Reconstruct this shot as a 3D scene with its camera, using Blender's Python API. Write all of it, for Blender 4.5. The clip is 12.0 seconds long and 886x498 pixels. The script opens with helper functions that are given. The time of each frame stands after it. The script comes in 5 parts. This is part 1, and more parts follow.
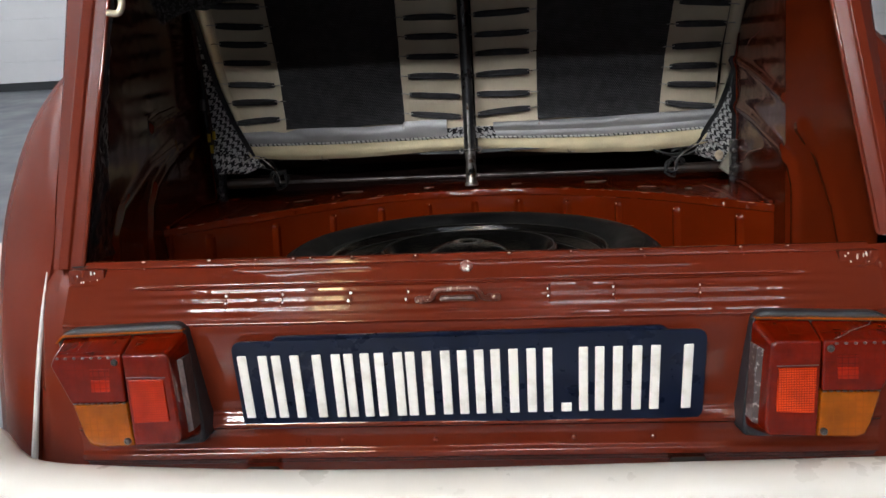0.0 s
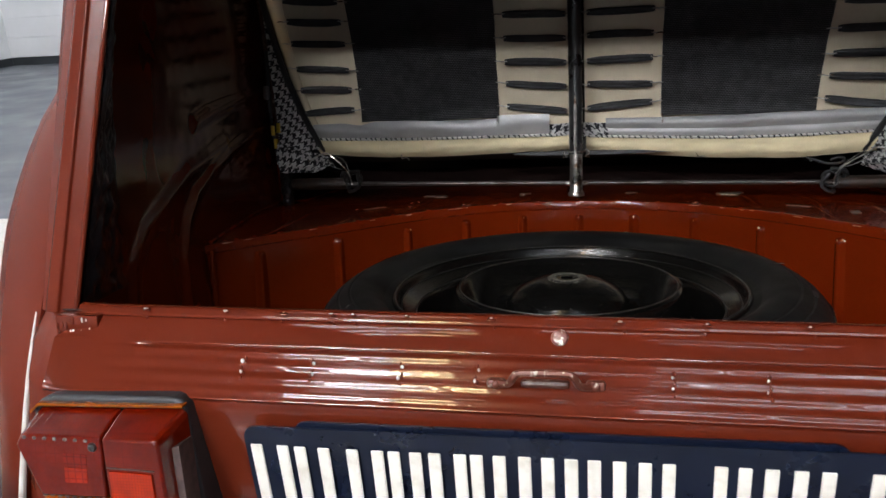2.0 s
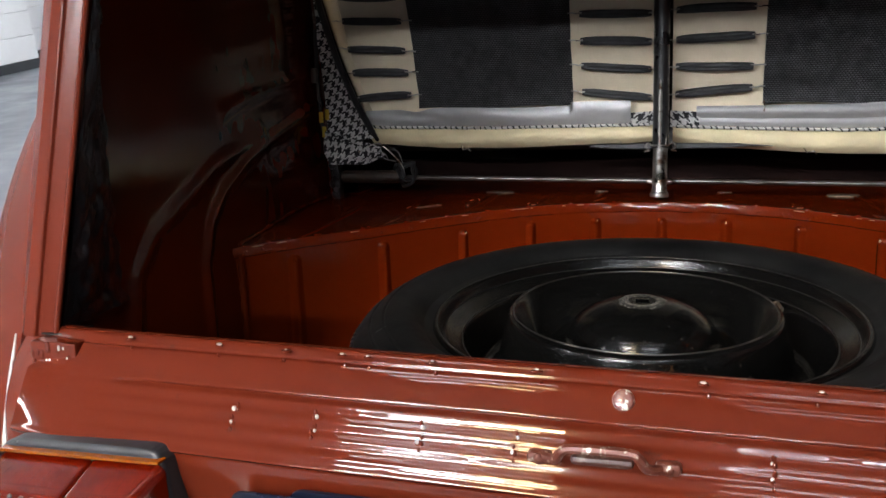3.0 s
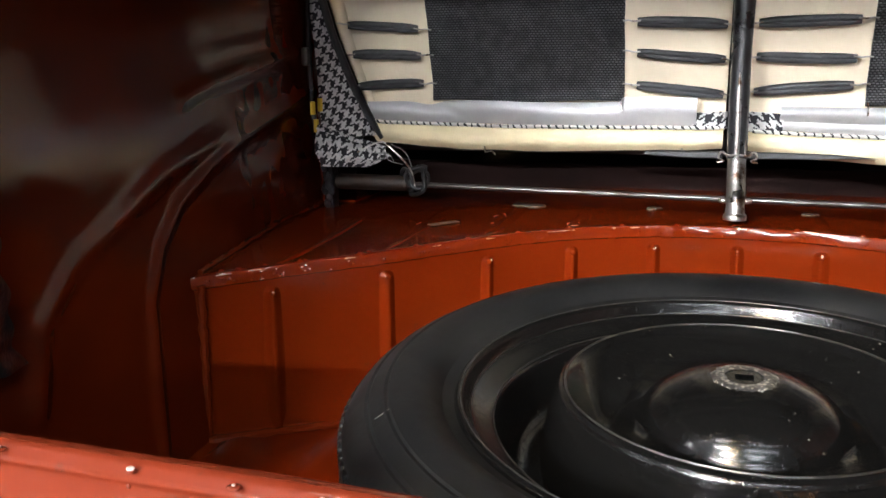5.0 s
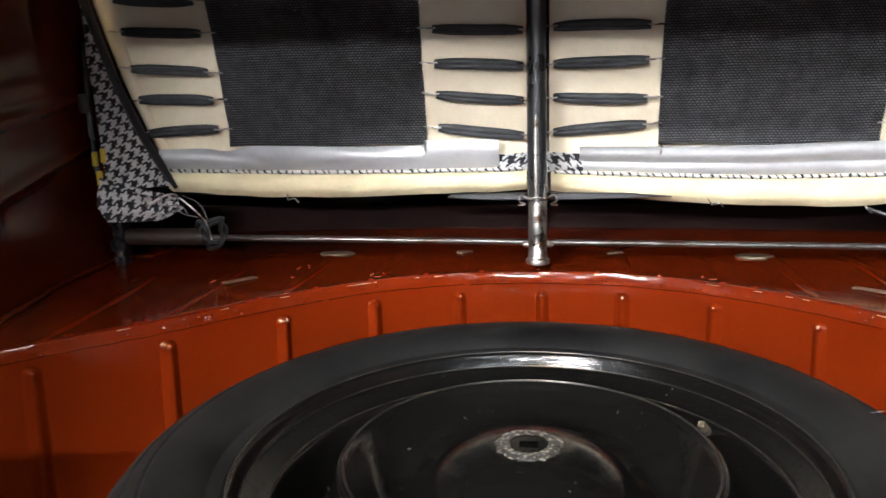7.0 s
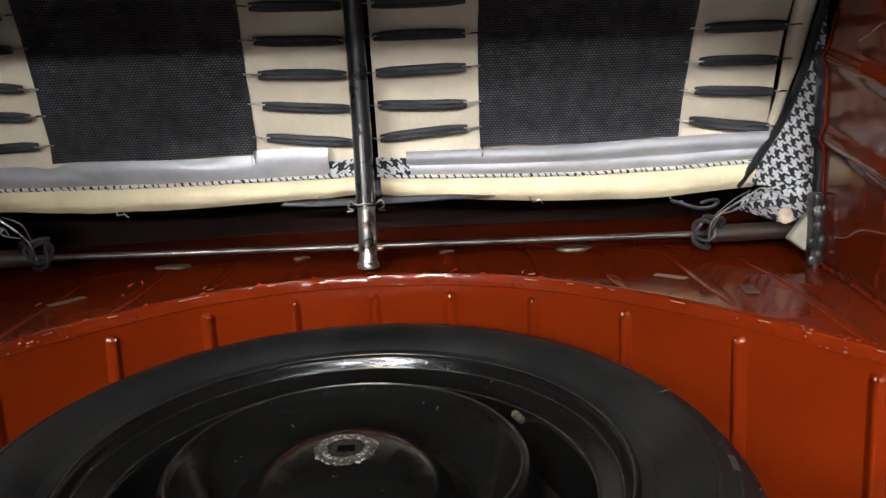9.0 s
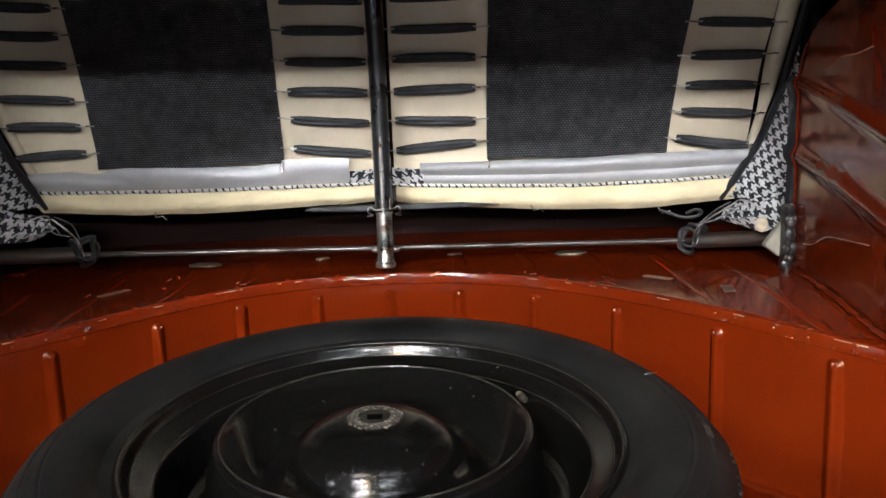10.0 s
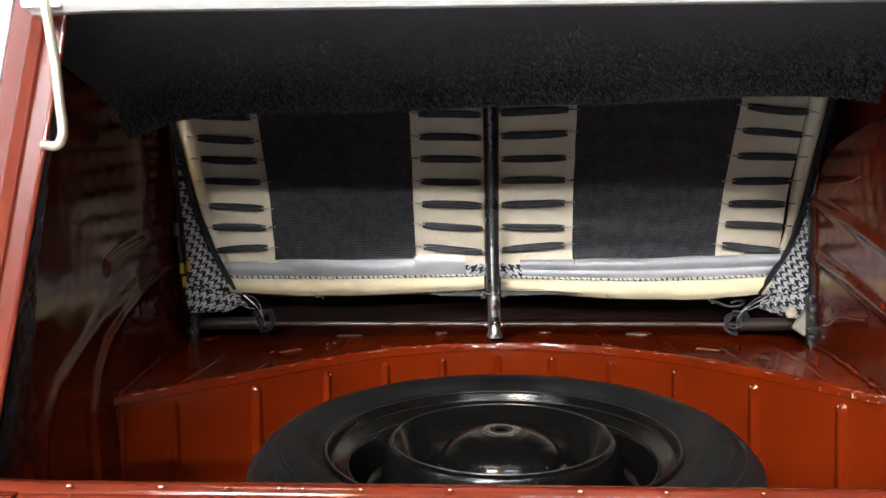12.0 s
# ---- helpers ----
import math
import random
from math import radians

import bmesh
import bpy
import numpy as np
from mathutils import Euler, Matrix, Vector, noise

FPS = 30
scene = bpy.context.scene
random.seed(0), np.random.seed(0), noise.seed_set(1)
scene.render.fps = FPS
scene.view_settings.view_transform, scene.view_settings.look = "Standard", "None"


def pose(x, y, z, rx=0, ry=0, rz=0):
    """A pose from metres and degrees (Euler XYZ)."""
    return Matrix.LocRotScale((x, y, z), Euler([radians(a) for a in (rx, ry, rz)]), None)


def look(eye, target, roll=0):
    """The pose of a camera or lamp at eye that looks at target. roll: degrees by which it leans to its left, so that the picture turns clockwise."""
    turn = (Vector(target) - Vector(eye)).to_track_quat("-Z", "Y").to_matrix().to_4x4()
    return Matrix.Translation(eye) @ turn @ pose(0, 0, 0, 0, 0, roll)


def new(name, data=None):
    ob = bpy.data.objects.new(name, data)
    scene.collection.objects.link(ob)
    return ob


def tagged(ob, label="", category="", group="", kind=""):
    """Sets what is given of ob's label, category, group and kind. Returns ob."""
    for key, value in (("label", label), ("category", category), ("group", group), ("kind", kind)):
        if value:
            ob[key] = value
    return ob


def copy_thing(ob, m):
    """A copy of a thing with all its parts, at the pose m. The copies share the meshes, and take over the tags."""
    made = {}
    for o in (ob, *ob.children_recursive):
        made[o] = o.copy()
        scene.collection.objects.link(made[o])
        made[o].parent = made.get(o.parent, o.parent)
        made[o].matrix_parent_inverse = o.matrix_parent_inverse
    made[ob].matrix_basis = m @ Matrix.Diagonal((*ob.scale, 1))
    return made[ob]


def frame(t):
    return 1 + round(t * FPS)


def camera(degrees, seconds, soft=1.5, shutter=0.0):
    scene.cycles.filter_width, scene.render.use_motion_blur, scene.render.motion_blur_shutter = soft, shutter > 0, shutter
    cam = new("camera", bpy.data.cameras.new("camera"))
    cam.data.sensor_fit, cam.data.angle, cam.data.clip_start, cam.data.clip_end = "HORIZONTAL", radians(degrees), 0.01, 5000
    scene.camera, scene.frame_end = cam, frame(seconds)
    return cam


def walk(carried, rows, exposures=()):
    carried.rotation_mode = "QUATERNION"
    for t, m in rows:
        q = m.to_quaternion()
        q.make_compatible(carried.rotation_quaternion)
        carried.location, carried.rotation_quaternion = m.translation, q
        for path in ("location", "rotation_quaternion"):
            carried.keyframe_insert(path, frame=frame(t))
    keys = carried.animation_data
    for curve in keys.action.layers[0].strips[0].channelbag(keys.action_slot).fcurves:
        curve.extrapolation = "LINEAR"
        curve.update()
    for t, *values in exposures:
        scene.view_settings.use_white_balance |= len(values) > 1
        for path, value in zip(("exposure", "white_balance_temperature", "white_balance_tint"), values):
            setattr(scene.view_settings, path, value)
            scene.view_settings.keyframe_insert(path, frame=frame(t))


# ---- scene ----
cam = camera(54.9, 12.0, shutter=0.3)
# the car stands nose-down by a few degrees; its own frame is turned into the world by CAR
CAR = pose(0, 0.9, 0.72, -10) @ pose(0, -0.9, -0.72)
PATH = [
    (0, (0.036, -0.059, 0.873), (-0.082, 1.919, 0.606), -2.9),
    (0.5, (0.025, 0.001, 0.881), (-0.096, 1.976, 0.593), -2.7),
    (1, (0.021, 0.066, 0.891), (-0.138, 2.036, 0.59), -2.4),
    (1.5, (0.028, 0.131, 0.901), (-0.216, 2.092, 0.593), -2.1),
    (2, (0.039, 0.209, 0.914), (-0.327, 2.149, 0.591), -1.9),
    (2.5, (0.047, 0.283, 0.922), (-0.428, 2.195, 0.582), -2.0),
    (3, (0.045, 0.369, 0.925), (-0.516, 2.253, 0.557), -1.7),
    (3.5, (0.021, 0.445, 0.922), (-0.567, 2.315, 0.525), -0.9),
    (5.5, (-0.051, 0.619, 0.927), (-0.575, 2.511, 0.544), 0.3),
    (6, (-0.037, 0.632, 0.933), (-0.488, 2.547, 0.576), -0.3),
    (6.5, (-0.016, 0.645, 0.945), (-0.374, 2.58, 0.59), -0.8),
    (7, (0.012, 0.659, 0.948), (-0.235, 2.614, 0.601), -1.2),
    (7.5, (0.033, 0.666, 0.96), (-0.096, 2.628, 0.595), -1.3),
    (9.5, (0.066, 0.597, 0.97), (0.123, 2.559, 0.587), -2.7),
    (10, (0.041, 0.535, 0.974), (0.097, 2.503, 0.624), -1.9),
    (10.5, (0.031, 0.461, 0.971), (0.041, 2.44, 0.686), -1.7),
    (11, (0.007, 0.366, 0.958), (-0.016, 2.358, 0.775), -1.1),
    (11.5, (-0.01, 0.284, 0.96), (-0.069, 2.28, 0.841), -1.0),
    (12, (-0.033, 0.215, 0.962), (-0.102, 2.212, 0.891), -0.9),
]
EXPOSURES = [(0.0, -1.6), (2.0, -1.4), (3.5, -0.66), (5.5, 0.54), (6.5, 0.46), (7.5, 0.06), (9.5, -0.24), (10.5, -0.2), (12.0, -0.14)]
walk(cam, [(t, CAR @ look(eye, target, roll)) for t, eye, target, roll in PATH], EXPOSURES)

# ---- world and light: a closed hall lit by ceiling luminaires ----
world = bpy.data.worlds.new("world")
scene.world = world
world.use_nodes = True
world.node_tree.nodes["Background"].inputs[0].default_value = (0.55, 0.6, 0.68, 1)
world.node_tree.nodes["Background"].inputs[1].default_value = 0.05
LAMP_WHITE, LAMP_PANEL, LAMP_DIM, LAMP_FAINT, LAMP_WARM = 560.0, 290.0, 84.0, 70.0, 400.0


# ---- materials ----
class Mat:
    """A small builder of node materials."""

    def __init__(self, name, color, rough=0.5, metal=0.0, coat=0.0, coat_rough=0.05, spec=0.5):
        self.m = bpy.data.materials.new(name)
        self.m.use_nodes = True
        self.n, self.l = self.m.node_tree.nodes, self.m.node_tree.links
        self.b = self.n["Principled BSDF"]
        i = self.b.inputs
        i["Base Color"].default_value = (*color, 1)
        i["Roughness"].default_value, i["Metallic"].default_value = rough, metal
        i["Coat Weight"].default_value, i["Coat Roughness"].default_value = coat, coat_rough
        i["Specular IOR Level"].default_value = spec
        self.color, self.rough = color, rough
        tc = self.n.new("ShaderNodeTexCoord")
        self.co = tc.outputs["Object"]

    def math(self, op, a, b=0.0):
        nd = self.n.new("ShaderNodeMath")
        nd.operation = op
        for k, v in enumerate((a, b)):
            if isinstance(v, (int, float)):
                nd.inputs[k].default_value = v
            else:
                self.l.new(v, nd.inputs[k])
        return nd.outputs[0]

    def noise(self, scale, detail=4.0, rough=0.55, stretch=None):
        nd = self.n.new("ShaderNodeTexNoise")
        nd.inputs["Scale"].default_value, nd.inputs["Detail"].default_value = scale, detail
        nd.inputs["Roughness"].default_value = rough
        src = self.co
        if stretch:
            mp = self.n.new("ShaderNodeMapping")
            mp.inputs["Scale"].default_value = stretch
            self.l.new(self.co, mp.inputs[0])
            src = mp.outputs[0]
        self.l.new(src, nd.inputs["Vector"])
        return nd.outputs["Fac"]

    def ramp(self, fac, lo, hi, a=0.0, b=1.0):
        nd = self.n.new("ShaderNodeMapRange")
        nd.clamp = True
        for k, v in zip(("From Min", "From Max", "To Min", "To Max"), (lo, hi, a, b)):
            nd.inputs[k].default_value = v
        self.l.new(fac, nd.inputs["Value"])
        return nd.outputs[0]

    def mix(self, fac, a, b):
        nd = self.n.new("ShaderNodeMix")
        nd.data_type = "RGBA"
        self.l.new(fac, nd.inputs["Factor"])
        for k, v in ((6, a), (7, b)):
            if isinstance(v, tuple):
                nd.inputs[k].default_value = (*v, 1)
            else:
                self.l.new(v, nd.inputs[k])
        return nd.outputs[2]

    def col(self, out):
        self.l.new(out, self.b.inputs["Base Color"])
        return self

    def vary(self, scale, amount, other=None, lo=0.4, hi=0.65):
        dark = other or tuple(c * (1 - amount) for c in self.color)
        return self.col(self.mix(self.ramp(self.noise(scale), lo, hi), self.color, dark))

    def roughness(self, scale, a, b, lo=0.35, hi=0.65):
        self.l.new(self.ramp(self.noise(scale, 5), lo, hi, a, b), self.b.inputs["Roughness"])
        return self

    def bump(self, fac, strength, dist, coat=False):
        nd = self.n.new("ShaderNodeBump")
        nd.inputs["Strength"].default_value, nd.inputs["Distance"].default_value = strength, dist
        self.l.new(fac, nd.inputs["Height"])
        self.l.new(nd.outputs[0], self.b.inputs["Normal"])
        if coat:
            self.l.new(nd.outputs[0], self.b.inputs["Coat Normal"])
        return self


def paint(name, color, peel=0.0006, coat=0.7, coat_rough=0.035, patchy=False):
    m = Mat(name, color, 0.5, 0, coat, coat_rough, 0.0)
    c = m.mix(m.ramp(m.noise(5, 3), 0.4, 0.7), color, tuple(v * 0.8 for v in color))
    c = m.mix(m.ramp(m.noise(60, 6, 0.7), 0.66, 0.74), c, tuple(v * 0.45 + 0.01 for v in color))
    m.col(c).roughness(14, 0.28, 0.5)
    h = m.math("ADD", m.math("MULTIPLY", m.noise(7, 2), 1.0), m.math("ADD", m.math("MULTIPLY", m.noise(70, 2), 0.05), m.math("MULTIPLY", m.ramp(m.noise(240, 3), 0.62, 0.78), 0.05)))
    if patchy:
        m.l.new(m.ramp(m.noise(22, 4), 0.35, 0.7, coat_rough * 0.7, coat_rough * 1.8), m.b.inputs["Coat Roughness"])
    return m.bump(h, 0.5, peel * 8, True)


RED = paint("red_paint", (0.102, 0.0148, 0.0060), 0.00015, 1.0, 0.03)
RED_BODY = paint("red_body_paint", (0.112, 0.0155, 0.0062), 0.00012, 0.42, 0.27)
RED_SIDE = paint("red_side_paint", (0.098, 0.0112, 0.0022), 0.00016, 0.7, 0.12, True)
RED_IN = paint("red_inner_paint", (0.098, 0.0100, 0.0012), 0.00014, 0.45, 0.10, True)
CREAM = Mat("cream_paint", (0.64, 0.62, 0.575), 0.3, 0, 0.5).vary(6, 0.08).roughness(20, 0.25, 0.4)
FOAM = Mat("seat_foam", (0.77, 0.67, 0.50), 0.9)
FOAM.vary(9, 0.12).bump(FOAM.noise(140, 3), 0.25, 0.002)
FOAM_EDGE = Mat("foam_edge", (0.76, 0.65, 0.41), 0.9)
FOAM_EDGE.vary(12, 0.2).bump(FOAM_EDGE.noise(220, 3), 0.3, 0.002)
SILVER = Mat("silver_vinyl", (0.40, 0.397, 0.40), 0.45, 0.2)
SILVER.vary(18, 0.15).bump(SILVER.noise(90, 3), 0.15, 0.002)
STRAP = Mat("rubber_strap", (0.035, 0.036, 0.040), 0.6)
STRAP.vary(60, 0.4).bump(STRAP.noise(160), 0.3, 0.001)
RUBBER = Mat("tyre_rubber", (0.0045, 0.0045, 0.0048), 0.5, 0, 0, 0.05, 0.15)
RUBBER.col(RUBBER.mix(RUBBER.ramp(RUBBER.noise(9, 4, 0.6), 0.42, 0.70), RUBBER.mix(RUBBER.ramp(RUBBER.noise(220, 4), 0.45, 0.75), (0.0030, 0.0030, 0.0033), (0.006, 0.006, 0.006)), (0.011, 0.011, 0.0107))).roughness(12, 0.42, 0.62)
RUBBER.bump(RUBBER.noise(160, 4), 0.15, 0.0010)
GASKET = Mat("black_gasket", (0.020, 0.022, 0.026), 0.48, 0, 0, 0.05, 0.5).vary(40, 0.4)
RIM = Mat("black_enamel", (0.0035, 0.0034, 0.0033), 0.16, 0, 0.5, 0.16, 0.10)
RIM.col(RIM.mix(RIM.ramp(RIM.noise(21, 5, 0.65), 0.66, 0.76), RIM.mix(RIM.ramp(RIM.noise(240, 4), 0.68, 0.74), (0.0030, 0.0029, 0.0028), (0.05, 0.045, 0.038)), (0.030, 0.016, 0.008))).roughness(30, 0.12, 0.22)
RIM.bump(RIM.math("ADD", RIM.noise(60, 3), RIM.math("MULTIPLY", RIM.ramp(RIM.noise(320, 3), 0.55, 0.75), 0.8)), 0.28, 0.0007, True)
STEEL = Mat("worn_steel", (0.50, 0.48, 0.45), 0.3, 1.0)
STEEL.vary(55, 0, (0.12, 0.07, 0.045), 0.5, 0.62).roughness(40, 0.22, 0.55)
DULL_STEEL = Mat("dull_steel", (0.12, 0.115, 0.11), 0.35, 0.9)
DULL_STEEL.vary(22, 0, (0.06, 0.05, 0.045), 0.5, 0.65).roughness(50, 0.3, 0.55)
GLINT = Mat("pale_glint", (0.72, 0.66, 0.60), 0.3, 0.4).vary(200, 0.4)
ZINC = Mat("zinc_rod", (0.72, 0.66, 0.48), 0.35, 0.8).vary(30, 0.25)
BLACK_TUBE = Mat("black_tube", (0.012, 0.012, 0.013), 0.28, 0, 0.4).roughness(50, 0.2, 0.45)
RUSTY = Mat("rusty_steel", (0.028, 0.013, 0.007), 0.5, 0.1)
RUSTY.vary(50, 0, (0.012, 0.011, 0.0105)).bump(RUSTY.noise(90), 0.5, 0.002)
TAR = Mat("sealant", (0.010, 0.0095, 0.011), 0.3, 0, 0.55, 0.07, 0.2)
TAR.bump(TAR.math("ADD", TAR.noise(80, 3), TAR.math("MULTIPLY", TAR.noise(260, 3), 0.30)), 0.55, 0.003, True)
FELT = Mat("black_felt", (0.014, 0.014, 0.015), 1.0)
FELT.b.inputs["Sheen Weight"].default_value = 0.15
FELT.b.inputs["Sheen Roughness"].default_value = 0.5
FELT.col(FELT.mix(FELT.ramp(FELT.math("ADD", FELT.math("MULTIPLY", FELT.noise(13, 4, 0.6), 0.6), FELT.math("MULTIPLY", FELT.noise(260, 5, 0.7), 0.4)), 0.40, 0.62), (0.003, 0.003, 0.0035), (0.017, 0.017, 0.018)))
FELT.bump(FELT.noise(190, 5, 0.7), 0.8, 0.004)
FUZZ = Mat("felt_fibre", (0.23, 0.23, 0.24), 0.9)
SOFT_TOP = Mat("soft_top_fabric", (0.02, 0.02, 0.022), 0.8)
SOFT_TOP.vary(30, 0.3).bump(SOFT_TOP.noise(300), 0.3, 0.001)
NAVY = Mat("navy_enamel", (0.004, 0.0075, 0.021), 0.3, 0, 0.0, 0.05, 0.3).vary(25, 0.3).roughness(30, 0.22, 0.45)
WHITE = Mat("white_enamel", (0.80, 0.78, 0.73), 0.4)
WHITE.vary(50, 0, (0.66, 0.63, 0.56), 0.5, 0.7)
BRASS = Mat("brass_plug", (0.16, 0.13, 0.09), 0.5, 0.5)
BRASS.vary(80, 0.5).bump(BRASS.noise(120), 0.4, 0.001)
CLEAR = Mat("clear_lens", (0.05, 0.035, 0.034), 0.35, 0, 0.2).vary(170, 0, (0.34, 0.32, 0.30), 0.56, 0.66)
SMOKED = Mat("dusty_clear_lens", (0.06, 0.035, 0.033), 0.55, 0, 0.0).vary(120, 0.6)
LABEL_Y = Mat("yellow_marker", (0.65, 0.42, 0.02), 0.5)
WORN = Mat("worn_paint", (0.11, 0.03, 0.018), 0.4, 0.2)
WORN.vary(190, 0, (0.46, 0.40, 0.33), 0.60, 0.68).bump(WORN.noise(150), 0.6, 0.002)
CHIPPED = Mat("chipped_enamel", (0.012, 0.011, 0.010), 0.35)
CHIPPED.vary(300, 0, (0.30, 0.28, 0.24), 0.54, 0.62).bump(CHIPPED.noise(210), 0.6, 0.001)
CHIPPED_RED = Mat("chipped_red_paint", (0.12, 0.024, 0.014), 0.35, 0, 0.4)
CHIPPED_RED.vary(240, 0, (0.62, 0.58, 0.50), 0.52, 0.60).bump(CHIPPED_RED.noise(210), 0.6, 0.001)
GRIMY = Mat("grimy_red_paint", (0.060, 0.018, 0.011), 0.45)
GRIMY.vary(140, 0, (0.16, 0.11, 0.085), 0.52, 0.66)
SCRATCH_GLINT = Mat("scratch_and_glint_paint", (0.34, 0.19, 0.14), 0.5).vary(200, 0.5)
TAPE = Mat("old_tape", (0.13, 0.085, 0.055), 0.6).vary(60, 0.5)
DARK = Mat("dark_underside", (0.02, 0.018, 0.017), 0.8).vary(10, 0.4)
HOLE = Mat("dark_hole", (0.002, 0.002, 0.002), 1.0, 0, 0, 0.05, 0.0)
# car red darkened: the shade under the bench is put into the colour
SHADED_RED = Mat("shaded_red", (0.012, 0.0035, 0.0025), 0.7, 0, 0, 0.05, 0.1).vary(12, 0.4)
EDGE_SHEEN = Mat("edge_sheen", (0.010, 0.009, 0.008), 0.3)
EDGE_SHEEN.vary(70, 0, (0.055, 0.045, 0.036), 0.54, 0.68)
MARK = Mat("moulded_rubber", (0.028, 0.028, 0.028), 0.6).vary(300, 0.7)
SCUFF = Mat("rubber_scuff", (0.10, 0.10, 0.095), 0.7)
GREY_THREAD = Mat("grey_thread", (0.16, 0.16, 0.155), 0.7)
KNOB = Mat("cork_knob", (0.62, 0.50, 0.36), 0.7).vary(90, 0.3)
GREY_LOOP = Mat("grey_rubber", (0.014, 0.014, 0.015), 0.5).vary(60, 0.4)


def lens_material(name, color, cell=0.009, line=0.0006, seam=0.5):
    """Moulded lamp plastic: small square prisms with darker lines between."""
    m = Mat(name, color, 0.16, 0, 0.0, 0.04, 0.4)
    w = m.n.new("ShaderNodeTexBrick")
    w.offset = 0.0
    for k, v in (("Scale", 1.0), ("Mortar Size", line), ("Mortar Smooth", 0.6), ("Brick Width", cell), ("Row Height", cell)):
        w.inputs[k].default_value = v
    mp = m.n.new("ShaderNodeMapping")
    mp.inputs["Rotation"].default_value = (radians(90), 0, 0)
    m.l.new(m.co, mp.inputs[0])
    m.l.new(mp.outputs[0], w.inputs["Vector"])
    tone = m.mix(m.ramp(m.noise(38, 3), 0.38, 0.66), color, tuple(c * 0.65 for c in color))
    m.col(m.mix(w.outputs["Fac"], tone, tuple(c * seam for c in color)))
    m.b.inputs["Coat Weight"].default_value, m.b.inputs["Coat Roughness"].default_value = 0.35, 0.06
    m.b.inputs["Subsurface Weight"].default_value = 0.15
    m.b.inputs["Subsurface Radius"].default_value = (0.02, 0.004, 0.002)
    return m.bump(m.math("SUBTRACT", 1.0, w.outputs["Fac"]), 0.12, 0.0006)


LENS_RED = lens_material("red_lens", (0.118, 0.0058, 0.0006), 0.009, 0.0005, 0.8)
LENS_MID = lens_material("red_window_lens", (0.30, 0.013, 0.001), 0.0065)
LENS_DIM = lens_material("red_dim_lens", (0.145, 0.006, 0.0006), 0.0065)
LENS_AMBER = lens_material("amber_lens", (0.26, 0.058, 0.0003), 0.0075, 0.0005, 0.78)
REFLEX = lens_material("reflex_lens", (0.62, 0.045, 0.005), 0.0026, 0.0005, 0.25)
REFLEX_DULL = lens_material("dull_reflex_lens", (0.36, 0.018, 0.0008), 0.0026, 0.0004, 0.6)


def weave_material():
    """Black woven webbing: small bright crowns of thread in staggered rows."""
    m = Mat("black_webbing", (0.016, 0.016, 0.018), 0.42, 0, 0, 0.05, 0.5)
    sx = m.n.new("ShaderNodeSeparateXYZ")
    m.l.new(m.co, sx.inputs[0])
    wob = m.math("MULTIPLY", m.noise(30, 2), 0.0016)
    row = m.math("DIVIDE", m.math("ADD", sx.outputs[2], wob), 0.0028)
    shift = m.math("MULTIPLY", m.math("FLOORED_MODULO", m.math("FLOOR", row), 2), 0.5)
    col = m.math("ADD", m.math("DIVIDE", m.math("ADD", sx.outputs[0], wob), 0.0042), shift)
    a = m.math("SINE", m.math("MULTIPLY", m.math("FLOORED_MODULO", row, 1.0), math.pi))
    b = m.math("SINE", m.math("MULTIPLY", m.math("FLOORED_MODULO", col, 1.0), math.pi))
    h = m.math("MULTIPLY", a, m.math("POWER", b, 0.6))
    # sheen on the crowns and shade in the gaps are put into the colour
    thread = m.mix(m.ramp(m.noise(60, 4), 0.35, 0.7), (0.14, 0.14, 0.145), (0.060, 0.060, 0.064))
    m.col(m.mix(m.ramp(h, 0.25, 0.75), (0.002, 0.002, 0.003), thread))
    return m.bump(h, 1.0, 0.0018)


def hem_material():
    """Pale stitches in a dark edge."""
    m = Mat("stitched_edge", (0.5, 0.5, 0.5), 0.85)
    sx = m.n.new("ShaderNodeSeparateXYZ")
    m.l.new(m.co, sx.inputs[0])
    a = m.math("ADD", m.math("ADD", sx.outputs[0], m.math("MULTIPLY", sx.outputs[2], 0.5)), m.math("MULTIPLY", m.noise(60, 3), 0.016))
    v = m.math("LESS_THAN", m.math("FLOORED_MODULO", a, 0.0088), 0.0064)
    m.col(m.mix(v, (0.012, 0.012, 0.015), (0.62, 0.60, 0.57)))
    return m


